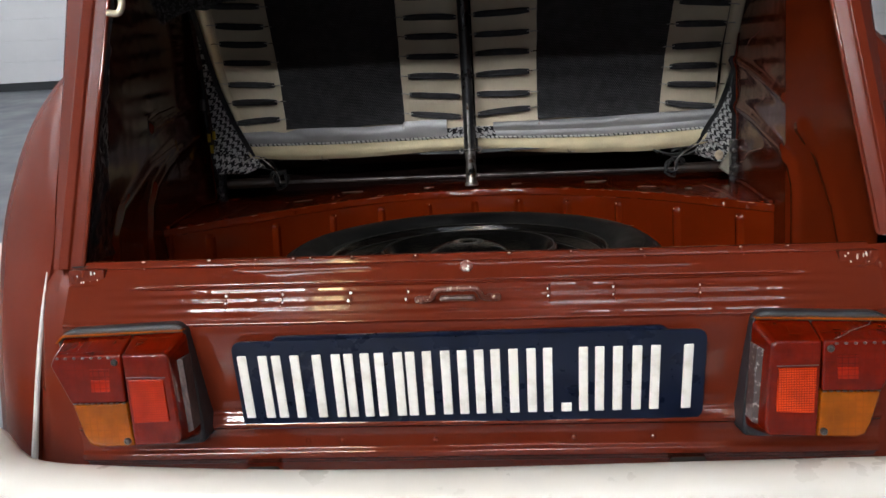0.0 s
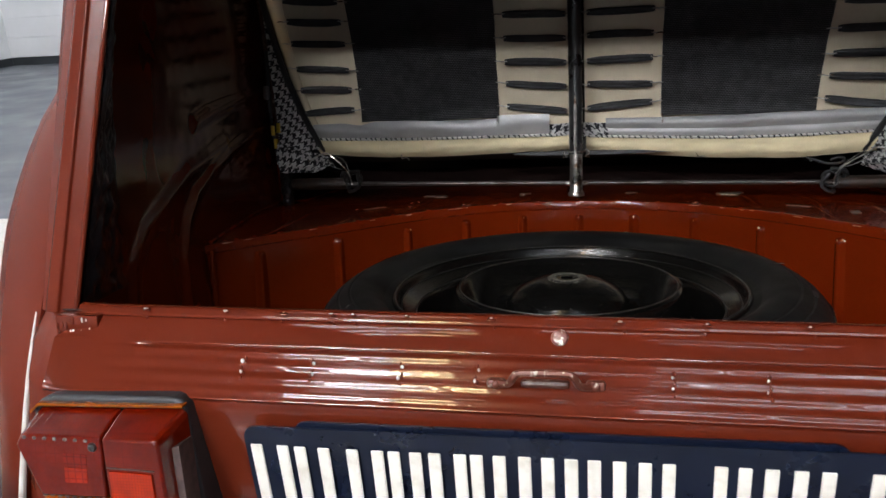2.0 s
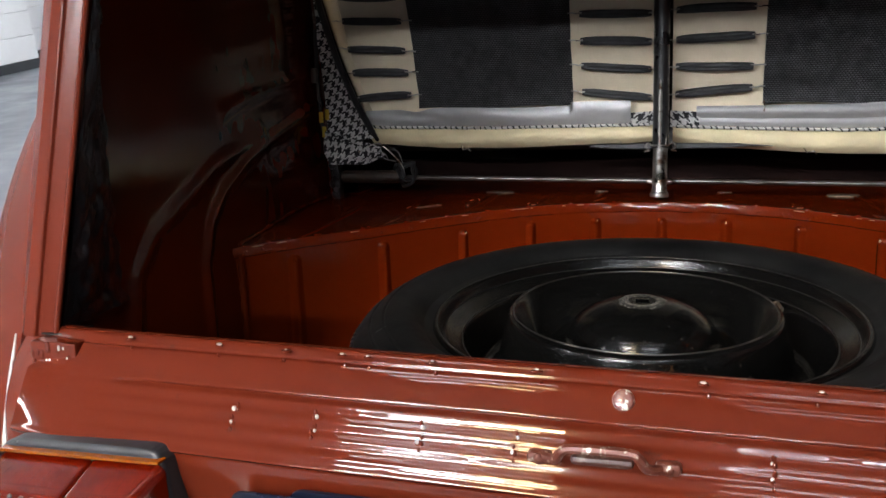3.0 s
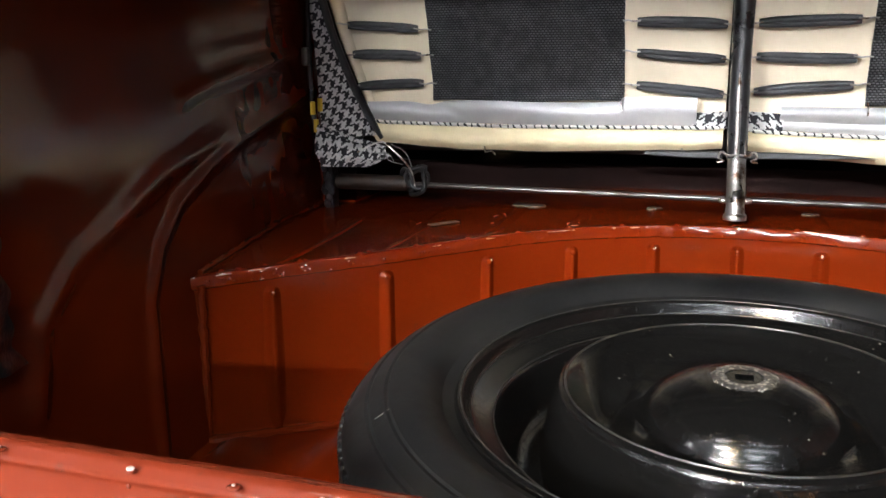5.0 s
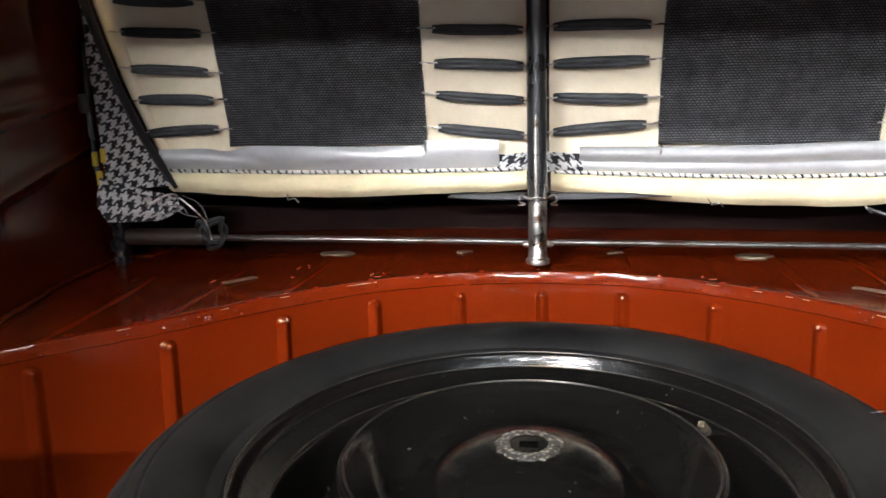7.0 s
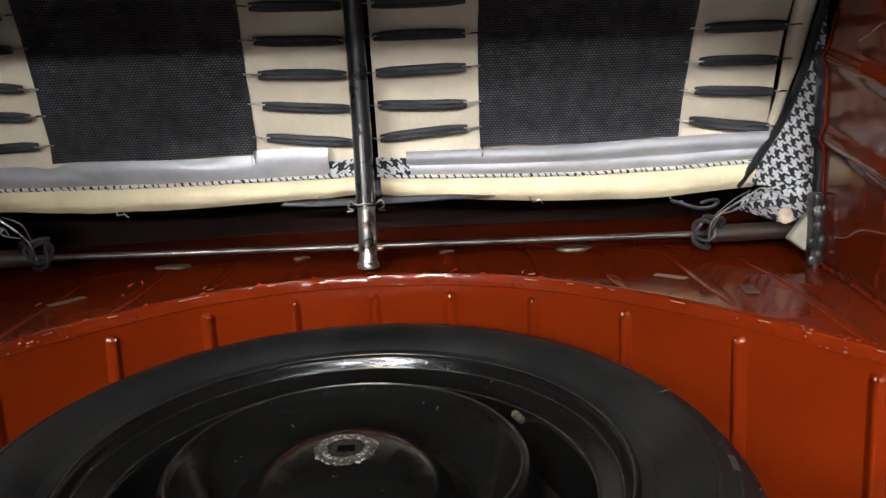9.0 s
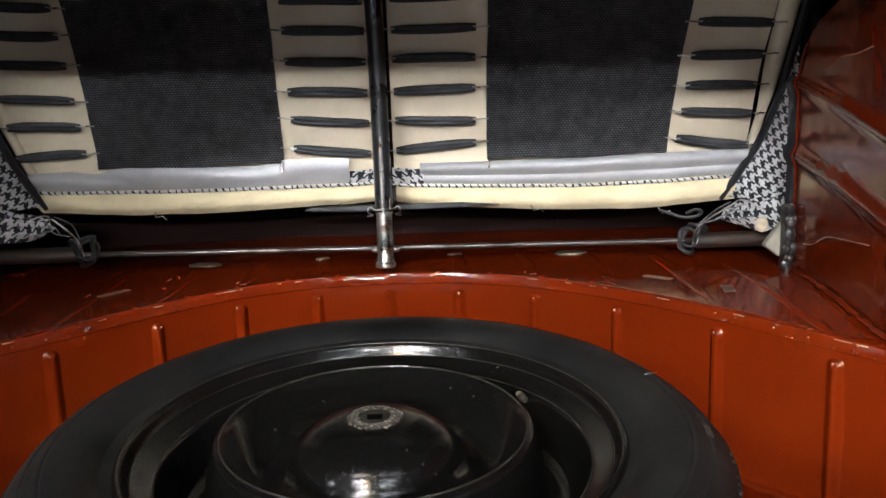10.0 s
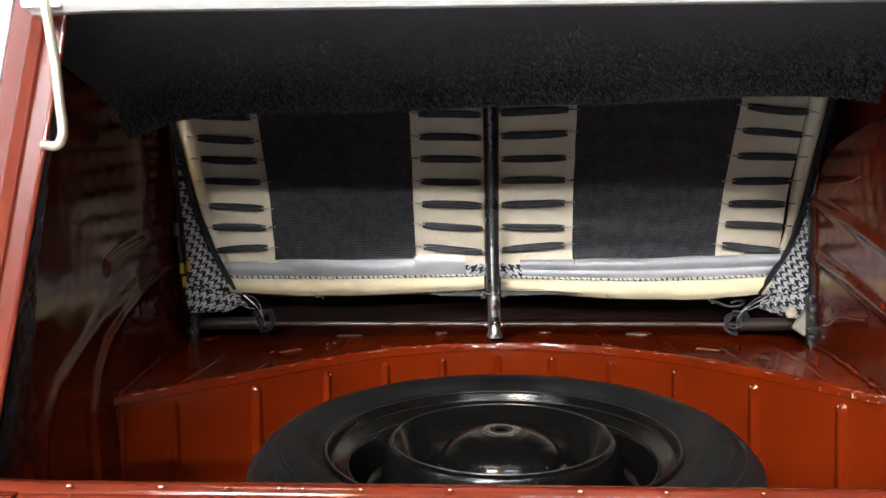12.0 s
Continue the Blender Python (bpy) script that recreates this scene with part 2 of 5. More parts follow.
def houndstooth_material(name, size=0.0021, turn=0.0):
    """Black and white houndstooth: a two-by-two twill of banded warp and weft."""
    m = Mat(name, (0.5, 0.5, 0.5), 0.85)
    sx = m.n.new("ShaderNodeSeparateXYZ")
    m.l.new(m.co, sx.inputs[0])
    p = m.math("ADD", m.math("SUBTRACT", m.math("ABSOLUTE", sx.outputs[0]), sx.outputs[1]), m.math("MULTIPLY", m.noise(45, 2), 0.006))
    q = m.math("ADD", sx.outputs[2], m.math("MULTIPLY", m.noise(38, 2), 0.005))
    c, d = math.cos(radians(turn)) / size, math.sin(radians(turn)) / size
    i = m.math("FLOOR", m.math("ADD", m.math("MULTIPLY", p, c), m.math("MULTIPLY", q, d)))
    j = m.math("FLOOR", m.math("SUBTRACT", m.math("MULTIPLY", q, c), m.math("MULTIPLY", p, d)))
    twill = m.math("LESS_THAN", m.math("FLOORED_MODULO", m.math("ADD", i, j), 4), 2)
    warp = m.math("LESS_THAN", m.math("FLOORED_MODULO", i, 8), 4)
    weft = m.math("LESS_THAN", m.math("FLOORED_MODULO", j, 8), 4)
    v = m.math("ADD", m.math("MULTIPLY", twill, warp), m.math("MULTIPLY", m.math("SUBTRACT", 1.0, twill), weft))
    m.col(m.mix(v, (0.009, 0.009, 0.013), m.mix(m.ramp(m.noise(160, 4), 0.4, 0.7), (0.56, 0.55, 0.54), (0.40, 0.39, 0.39))))
    return m.bump(m.noise(400), 0.3, 0.001)


WEBBING, HEM = weave_material(), hem_material()
HOUND, HOUND_TILT = houndstooth_material("houndstooth", 0.0020, 8), houndstooth_material("tilted_houndstooth", 0.0019, 27)
PIPING = Mat("black_piping", (0.010, 0.010, 0.012), 0.45).vary(60, 0.4)
LINER = Mat("grey_liner", (0.030, 0.030, 0.032), 0.5).vary(30, 0.4)
GUSSET = Mat("pale_gusset", (0.20, 0.19, 0.15), 0.6).vary(70, 0.4)
WALL = Mat("white_wall", (0.80, 0.81, 0.83), 0.7)
WALL.vary(1.2, 0.07).bump(WALL.noise(12, 5), 0.2, 0.004)
GREY_WALL = Mat("grey_wall", (0.28, 0.28, 0.29), 0.7).vary(1.0, 0.15)
FLOOR = Mat("grey_floor", (0.15, 0.165, 0.185), 0.45)
FLOOR.vary(1.0, 0.18).roughness(2.0, 0.35, 0.6)
FLOOR.bump(FLOOR.noise(40), 0.1, 0.002)
CEILING = Mat("ceiling_paint", (0.20, 0.20, 0.21), 0.8).vary(0.8, 0.1)
PLINTH = Mat("dark_plinth", (0.035, 0.04, 0.045), 0.5).vary(3, 0.3)
HOUSING = Mat("lamp_housing", (0.6, 0.6, 0.6), 0.5)


def glow(name, color, strength):
    m = Mat(name, color, 0.5)
    m.b.inputs["Emission Color"].default_value = (*color, 1)
    m.b.inputs["Emission Strength"].default_value = strength
    return m


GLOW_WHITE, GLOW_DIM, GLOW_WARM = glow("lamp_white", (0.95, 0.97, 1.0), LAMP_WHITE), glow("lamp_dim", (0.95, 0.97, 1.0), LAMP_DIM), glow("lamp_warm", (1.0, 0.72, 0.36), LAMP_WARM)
GLOW_FAINT = glow("lamp_faint", (0.86, 0.93, 1.0), LAMP_FAINT)
GLOW_PANEL = glow("lamp_panel", (0.95, 0.97, 1.0), LAMP_PANEL)


# ---- mesh helpers ----
def part(name, bm, material, parent=None, label="", sharp=40, fix=True):
    """Links a bmesh as one mesh object, under a thing or a part."""
    if fix:
        bmesh.ops.recalc_face_normals(bm, faces=bm.faces[:])
    me = bpy.data.meshes.new(name)
    bm.to_mesh(me)
    bm.free()
    me.materials.append(material.m)
    me.shade_smooth()
    me.set_sharp_from_angle(angle=radians(sharp))
    ob = new(name, me)
    if parent:
        ob.parent = parent
    if len(me.polygons) < 1500:
        flat = ob.modifiers.new("even_shading", "WEIGHTED_NORMAL")
        flat.keep_sharp, flat.weight = True, 60
    return tagged(ob, label) if label else ob


def thing(name, m, label, category, group="", kind=""):
    ob = new(name)
    ob.matrix_world = m
    ob.empty_display_size = 0.1
    return tagged(ob, label, category, group, kind)


def grid(f, nu, nv, thick=0.0, bm=None, closed=False, away=(0, 1, 0.01)):
    """A sheet of points f(u, v), u and v from 0 to 1; thickness is added on the side that away points to."""
    bm = bm or bmesh.new()
    vs = [[bm.verts.new(f(i / nu, j / nv)) for j in range(nv + 1)] for i in range(nu + (0 if closed else 1))]
    n = len(vs)
    fs = []
    for i in range(n if closed else nu):
        for j in range(nv):
            a, b = vs[i], vs[(i + 1) % n]
            fs.append(bm.faces.new((a[j], b[j], b[j + 1], a[j + 1])))
    if thick:
        bm.normal_update()
        away = Vector(away)
        sign = math.copysign(thick, sum(q.normal.dot(away) * q.calc_area() for q in fs))
        ws = [[bm.verts.new(v.co + v.normal * sign) for v in row] for row in vs]
        for i in range(nu):
            for j in range(nv):
                bm.faces.new((ws[i][j], ws[i][j + 1], ws[i + 1][j + 1], ws[i + 1][j]))
        for j in range(nv):
            bm.faces.new((vs[0][j], vs[0][j + 1], ws[0][j + 1], ws[0][j]))
            bm.faces.new((vs[nu][j + 1], vs[nu][j], ws[nu][j], ws[nu][j + 1]))
        for i in range(nu):
            bm.faces.new((vs[i + 1][0], vs[i][0], ws[i][0], ws[i + 1][0]))
            bm.faces.new((vs[i][nv], vs[i + 1][nv], ws[i + 1][nv], ws[i][nv]))
    return bm


def smooth_line(pts, n):
    """n + 1 points along a Catmull-Rom curve through pts."""
    p = [Vector(q) for q in pts]
    p = [2 * p[0] - p[1]] + p + [2 * p[-1] - p[-2]]
    out = []
    for k in range(n + 1):
        s = k / n * (len(p) - 3)
        i = min(int(s), len(p) - 4)
        t = s - i
        a, b, c, d = p[i:i + 4]
        out.append(0.5 * (2 * b + (c - a) * t + (2 * a - 5 * b + 4 * c - d) * t * t + (3 * b - a - 3 * c + d) * t ** 3))
    return out


def tube(pts, r, n=8, bm=None, closed=False, flat=1.0):
    """A round rod along pts; r is one radius or one for each point."""
    bm = bm or bmesh.new()
    pts = [Vector(p) for p in pts]
    rs = r if isinstance(r, (list, tuple)) else [r] * len(pts)
    rings, up = [], None
    for k, p in enumerate(pts):
        a = pts[k - 1] if k or closed else p
        b = pts[(k + 1) % len(pts)] if k < len(pts) - 1 or closed else p
        t = (b - a).normalized()
        if up is None:
            up = t.orthogonal().normalized()
            if abs(t.z) < 0.9:
                up = (Vector((0, 0, 1)) - t * t.z).normalized()
        up = (up - t * up.dot(t)).normalized()
        side = t.cross(up)
        rings.append([bm.verts.new(p + rs[k] * (math.cos(q) * side + flat * math.sin(q) * up)) for q in [2 * math.pi * i / n for i in range(n)]])
    m = len(rings)
    for k in range(m if closed else m - 1):
        a, b = rings[k], rings[(k + 1) % m]
        for i in range(n):
            bm.faces.new((a[i], a[(i + 1) % n], b[(i + 1) % n], b[i]))
    if not closed:
        bm.faces.new(rings[0][::-1])
        bm.faces.new(rings[-1])
    return bm


def lathe(profile, n, bm=None):
    """A body turned about z from (radius, height) points."""
    bm = bm or bmesh.new()
    rings = []
    for r, z in profile:
        rings.append([bm.verts.new((0, 0, z))] if r < 1e-6 else [bm.verts.new((r * math.cos(2 * math.pi * i / n), r * math.sin(2 * math.pi * i / n), z)) for i in range(n)])
    for a, b in zip(rings, rings[1:]):
        for i in range(n):
            k = (i + 1) % n
            q = [a[i % len(a)], a[k % len(a)], b[k % len(b)], b[i % len(b)]]
            q = [v for j, v in enumerate(q) if v not in q[:j]]
            if len(q) > 2:
                bm.faces.new(q)
    return bm


def rbox(lo, hi, bev=0.0, bm=None, seg=2):
    """A box with rounded edges."""
    b2 = bmesh.new()
    bmesh.ops.create_cube(b2, size=1)
    lo, hi = Vector(lo), Vector(hi)
    for v in b2.verts:
        v.co = Vector([(lo[k] + hi[k]) / 2 + v.co[k] * (hi[k] - lo[k]) for k in range(3)])
    if bev:
        bmesh.ops.bevel(b2, geom=b2.edges[:], offset=bev, segments=seg, affect="EDGES", profile=0.5)
    if bm is None:
        return b2
    me = bpy.data.meshes.new("tmp")
    b2.to_mesh(me)
    b2.free()
    bm.from_mesh(me)
    bpy.data.meshes.remove(me)
    return bm


def prism(front, back, bev=0.0, seg=2):
    """A body between two polygons of equally many points."""
    bm = bmesh.new()
    a, b = [bm.verts.new(p) for p in front], [bm.verts.new(p) for p in back]
    n = len(a)
    bm.faces.new(a)
    bm.faces.new(b[::-1])
    for i in range(n):
        bm.faces.new((a[i], b[i], b[(i + 1) % n], a[(i + 1) % n]))
    bmesh.ops.recalc_face_normals(bm, faces=bm.faces[:])
    if bev:
        bmesh.ops.bevel(bm, geom=bm.edges[:], offset=bev, segments=seg, affect="EDGES", profile=0.5)
    return bm


def bead(p, r, bm=None, squash=(1, 1, 1), n=6):
    """A small rounded boss."""
    bm = bm or bmesh.new()
    new_bm = bmesh.ops.create_uvsphere(bm, u_segments=n + 2, v_segments=n, radius=r)
    for v in new_bm["verts"]:
        v.co = Vector([v.co[k] * squash[k] + p[k] for k in range(3)])
    return bm


def sheared(bm, k=-0.016):
    """The tail of the car leans over a little."""
    for v in bm.verts:
        v.co.z += k * v.co.x
    return bm


def lerp(a, b, t):
    return a + (b - a) * t


def table(pts, s):
    """Straight lines through (s, value) points."""
    for (a, u), (b, v) in zip(pts, pts[1:]):
        if s <= b:
            return lerp(u, v, max(0.0, (s - a) / (b - a)))
    return pts[-1][1]


# ---- the hall ----
def hall():
    floor = part("floor", rbox((-9, -14, -0.2), (9, 12, 0)), FLOOR)
    tagged(floor, "grey coated concrete floor of a showroom hall", "floor", kind="structure")
    ceiling = part("ceiling", rbox((-9, -14, 4.0), (9, 12, 4.2)), CEILING)
    tagged(ceiling, "plain light ceiling of the hall", "ceiling", kind="structure")

    def block_wall(name, m, length, label):
        """A wall of painted blocks in courses, with recessed joints; its face looks along -y, x from 0 to length."""
        wall = part(name, rbox((0, 0.012, 0), (length, 0.25, 4.0)), WALL)
        wall.matrix_world = m
        tagged(wall, label, "wall", kind="structure")
        bm = bmesh.new()
        for k in range(15):
            rbox((0, 0, 0.1 + 0.25 * k), (length, 0.014, 0.1 + 0.25 * k + 0.243), 0.003, bm, 1)
        part("wall_boards", bm, WALL, wall, "white boards with thin shadow joints")
        part("baseboard", rbox((0, -0.02, 0), (length, 0.012, 0.1), 0.004), PLINTH, wall, "dark grey plinth strip")

    block_wall("wall_north", pose(-7.75, 10.4, 0), 16.75, "white boarded hall wall with a dark plinth")
    block_wall("wall_west", pose(-6.85, -14, 0, 0, 0, 90), 22.3, "white boarded hall wall with a dark plinth")
    block_wall("wall_west_recess", pose(-7.5, 8.3, 0, 0, 0, 90), 2.1, "white boarded wall of a recess")
    for name, lo, hi in (("wall_east", (7.8, -14, 0), (8.0, 12, 4.0)), ("wall_south", (-9, -14, 0), (9, -13.8, 4.0))):
        tagged(part(name, rbox(lo, hi), GREY_WALL), "plain grey hall wall", "wall", kind="structure")
    mark = part("floor_marking", rbox((-2.77, 1.2, 0.0), (-1.75, 3.6, 0.003)), WHITE)
    tagged(mark, "white patch on the grey floor", "floor marking", kind="structure")


def luminaire(m, glowing, label, length=1.5, width=0.16, drop=0.14):
    """A long luminaire whose glowing trough hangs below a slim housing."""
    lamp = thing("ceiling_light", m, label, "ceiling light", "luminaires under the hall ceiling")
    part("housing", rbox((-length / 2, -width / 2, 0), (length / 2, width / 2, 0.07), 0.01), HOUSING, lamp)
    part("diffuser", rbox((-length / 2 + 0.015, -width / 2 + 0.015, -drop), (length / 2 - 0.015, width / 2 - 0.015, -0.002), 0.02), glowing, lamp, "glowing diffuser")
    return lamp


hall()
first = luminaire(pose(-2.7, -5.1, 3.93), GLOW_WHITE, "long white luminaire, switched on, under the ceiling", 1.5, 0.13)
# the second copy is an unseen lamp added to brighten the seat's left side
for px, py in ((-1.6, -4.1), (0.3, -6.2)):
    copy_thing(first, pose(px, py, 3.93))
panel = luminaire(pose(-1.29, -1.2, 3.93), GLOW_PANEL, "slim white luminaire, switched on, near the car", 0.7, 0.14)
copy_thing(panel, pose(-1.29, -2.4, 3.93))
# this lamp and its copies are unseen, added to brighten the white walls
dim = luminaire(pose(-5.0, -0.95, 3.93, 0, 0, 90), GLOW_DIM, "added unseen luminaire, switched on, brightening the white walls")
faint = luminaire(pose(1.05, -1.2, 3.93), GLOW_FAINT, "slim bluish luminaire, switched on, near the car", 1.4, 0.08)
copy_thing(faint, pose(1.05, -2.4, 3.93))
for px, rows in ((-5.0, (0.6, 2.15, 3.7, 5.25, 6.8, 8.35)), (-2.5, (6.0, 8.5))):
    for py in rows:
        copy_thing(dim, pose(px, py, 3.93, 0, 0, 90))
warm = luminaire(pose(-0.79, -1.2, 3.93), GLOW_WARM, "small warm luminaire, switched on, under the ceiling", 0.26, 0.14)
copy_thing(warm, pose(-0.79, -2.4, 3.93))


# ---- the car ----
car = thing("car", CAR @ pose(0, 0, 0), "rust-red small classic saloon with its boot lid raised and boot open", "car")


def tail_y(x):
    """The tail panel bends forwards towards its corners."""
    return 1.2 * max(0.0, abs(x) - 0.40) ** 2


def pillar_in(z, s):
    """The boot opening's edge at a height: x and y."""
    if s < 0:
        return -(0.4525 - 0.158 * (z - 0.75)), 0.929 + 0.098 * (z - 0.75)
    return 0.4693 - 0.167 * (z - 0.75), 0.929 + 0.098 * (z - 0.75)


def tail_panel():
    coarse = [(0.962, 0.66), (0.957, 0.705), (0.951, 0.724), (0.942, 0.732), (0.9335, 0.7345), (0.9275, 0.7335), (0.9235, 0.7295), (0.9220, 0.7270), (0.9185, 0.7255), (0.9120, 0.7195), (0.9020, 0.7080),
              (0.8960, 0.7015), (0.8900, 0.6945), (0.8840, 0.6875), (0.8780, 0.6805), (0.8720, 0.6735), (0.8680, 0.6690), (0.8700, 0.6650), (0.8700, 0.655), (0.874, 0.635), (0.881, 0.605), (0.8875, 0.575), (0.8912, 0.560),
              (0.8880, 0.5535), (0.8850, 0.5475), (0.8838, 0.5440), (0.8850, 0.5410), (0.8890, 0.5375), (0.8925, 0.5300), (0.8930, 0.5220), (0.8930, 0.5140), (0.8915, 0.5115), (0.8886, 0.5092), (0.8880, 0.5060), (0.8890, 0.5020), (0.895, 0.497), (0.905, 0.482), (0.915, 0.44)]
    prof = [(p.x, p.y) for p in smooth_line([(a, b, 0) for a, b in coarse], 380)]

    def at(u, v):
        x = lerp(-0.462, 0.462, u)
        k = v * (len(prof) - 1)
        i = min(int(k), len(prof) - 2)
        y, z = (lerp(prof[i][j], prof[i + 1][j], k - i) for j in (0, 1))
        edge = max(0.0, abs(x) - 0.43) / 0.055
        if 0.668 < z < 0.706:
            # four shallow flutes that run out towards the corners
            rows = 4 * (0.706 - z) / 0.038
            wave = 0.00055 * math.sin(2 * math.pi * rows) * max(0.0, min(1.0, (0.42 - abs(x)) / 0.08))
            wave *= 1 + 0.45 * noise.noise((x * 5, int(rows) * 3.7, 0.5))
            wave *= 1 - 0.8 * max(math.exp(-((x - q) / 0.003) ** 2) for q in ((-0.295, -0.175, 0.135), (-0.232, 0.02, 0.33), (-0.355, -0.09, 0.23), (-0.15, 0.17, 0.28))[min(3, int(rows))])
            y, z = y - 0.746 * wave, z + 0.665 * wave
        if 0.696 < z < 0.716:
            # a narrow groove under the lip's face that runs out before the corners
            y += 0.0036 * math.exp(-((z - 0.7055) / 0.0013) ** 2) * max(0.0, min(1.0, (0.385 - abs(x)) / 0.02))
        y += tail_y(x)
        if 0.5 < z < 0.71:
            y = lerp(y, 0.876 + tail_y(x) + 0.18 * (0.66 - z) ** 2, min(1, edge) * 0.5)
        y += 0.0012 * noise.noise((x * 9, z * 14, 3.0))
        return x, y, z

    bm = grid(at, 170, len(prof) - 1, 0.0)
    # spot welds along the lip and the second crease
    for x in (-0.379, -0.300, -0.244, -0.199, -0.179, -0.130, -0.055, 0.054, 0.125, 0.205, 0.317, 0.37):
        bead((x, 0.9222, 0.7325), random.uniform(0.0022, 0.0038), bm, (1.2, 1, 0.35), 8)
        bead((x + random.uniform(-0.003, 0.004), 0.9182, 0.7262), random.uniform(0.0010, 0.0018), bm, (1, 0.7, 1.2), 6)
    # runs of paint across the flutes
    for x in (-0.271, -0.208, -0.129, -0.064, 0.095, 0.168, 0.262):
        for k in range(5):
            z = 0.6985 - 0.0036 * k
            bead((x + random.uniform(-0.0016, 0.0016), 0.8930 - 0.86 * (0.6985 - z), z), random.uniform(0.0012, 0.0023), bm, (0.8, 0.6, 1.4), 6)
    for x in (-0.2, -0.16, 0.11, 0.2, -0.05):
        bead((x + 0.01, 0.892, 0.521), 0.0035, bm, (1, 0.5, 1))
    for side in (-1, 1):
        for z in (0.719, 0.712, 0.706, 0.699, 0.690, 0.684):
            bead((side * (0.4615 + random.uniform(-0.001, 0.001)), 0.900 + 0.75 * (z - 0.70), z), random.uniform(0.0012, 0.0024), bm, (0.9, 0.7, 1.5), 6)
    part("tail_panel", sheared(bm), RED, car, "glossy rust-red pressed tail panel with creases and spot welds", 60)
    # pale flecks that paint the glints on welds, runs and corner plates
    bm = bmesh.new()
    for x in (-0.379, -0.300, -0.244, -0.199, -0.179, -0.130, -0.055, 0.054, 0.125, 0.205, 0.317, 0.37):
        bead((x, 0.9214, 0.7340), random.uniform(0.0008, 0.0019), bm, (1.3, 1, 0.6), 5)
    for x in (-0.271, -0.208, -0.129, -0.064, 0.095, 0.168, 0.262):
        for z in (0.6965, 0.6890):
            bead((x + random.uniform(-0.002, 0.002), 0.8920 - 0.86 * (0.6985 - z), z), random.uniform(0.0009, 0.0018), bm, (1, 0.8, 1.3), 5)
    for side in (-1, 1):
        for k in range(9):
            bead((side * (0.4255 + random.uniform(0, 0.036)), 0.9096, random.uniform(0.704, 0.725)), random.uniform(0.0007, 0.0014), bm, (1, 0.6, random.uniform(1, 3)), 5)
    tagged(part("paint_chips", sheared(bm), GLINT, car, "small bright flecks painted as glints on welds and paint runs"), kind="stuff")
    # corner plates beside the lip
    for s in (-1, 1):
        bm = rbox((s * 0.445 - 0.022, 0.9100, 0.702), (s * 0.445 + 0.022, 0.93, 0.728), 0.002)
        for k in range(11):
            bead((s * (0.424 + random.uniform(0, 0.045)), 0.9102, 0.7045 + random.uniform(0, 0.02)), random.uniform(0.0014, 0.0026), bm, (1, 0.6, 1.9))
        part("corner_plate", sheared(bm), RED, car)
    bm = lathe([(0, 0.0015), (0.005, 0.0018), (0.0068, 0.001), (0.0075, -0.002), (0, -0.002)], 16)
    bm.transform(pose(0.004, 0.9105, 0.7215, 62))
    part("lock_striker", bm, CHIPPED_RED, car, "round worn striker with chipped paint")


tail_panel()


def grab_handle():
    bm = tube(smooth_line([(-0.047, 0.884, 0.690), (-0.036, 0.874, 0.692), (-0.031, 0.868, 0.700), (-0.024, 0.868, 0.703), (0.010, 0.868, 0.703), (0.017, 0.868, 0.700), (0.022, 0.874, 0.691), (0.033, 0.884, 0.688)], 40), 0.0032, 8)
    handle = part("latch_staple", bm, WORN, car, "bent metal latch staple with chipped paint")
    for x in (-0.047, 0.034):
        bm = rbox((x - 0.008, 0.880, 0.684), (x + 0.008, 0.889, 0.693), 0.003)
        bead((x, 0.8795, 0.689), 0.0038, bm, (1, 0.6, 1))
        part("staple_foot", bm, WORN, handle)
    part("recess", rbox((-0.027, 0.8806, 0.6855), (0.013, 0.889, 0.6925), 0.003), GRIMY, handle, "grimy patch behind the staple")


grab_handle()


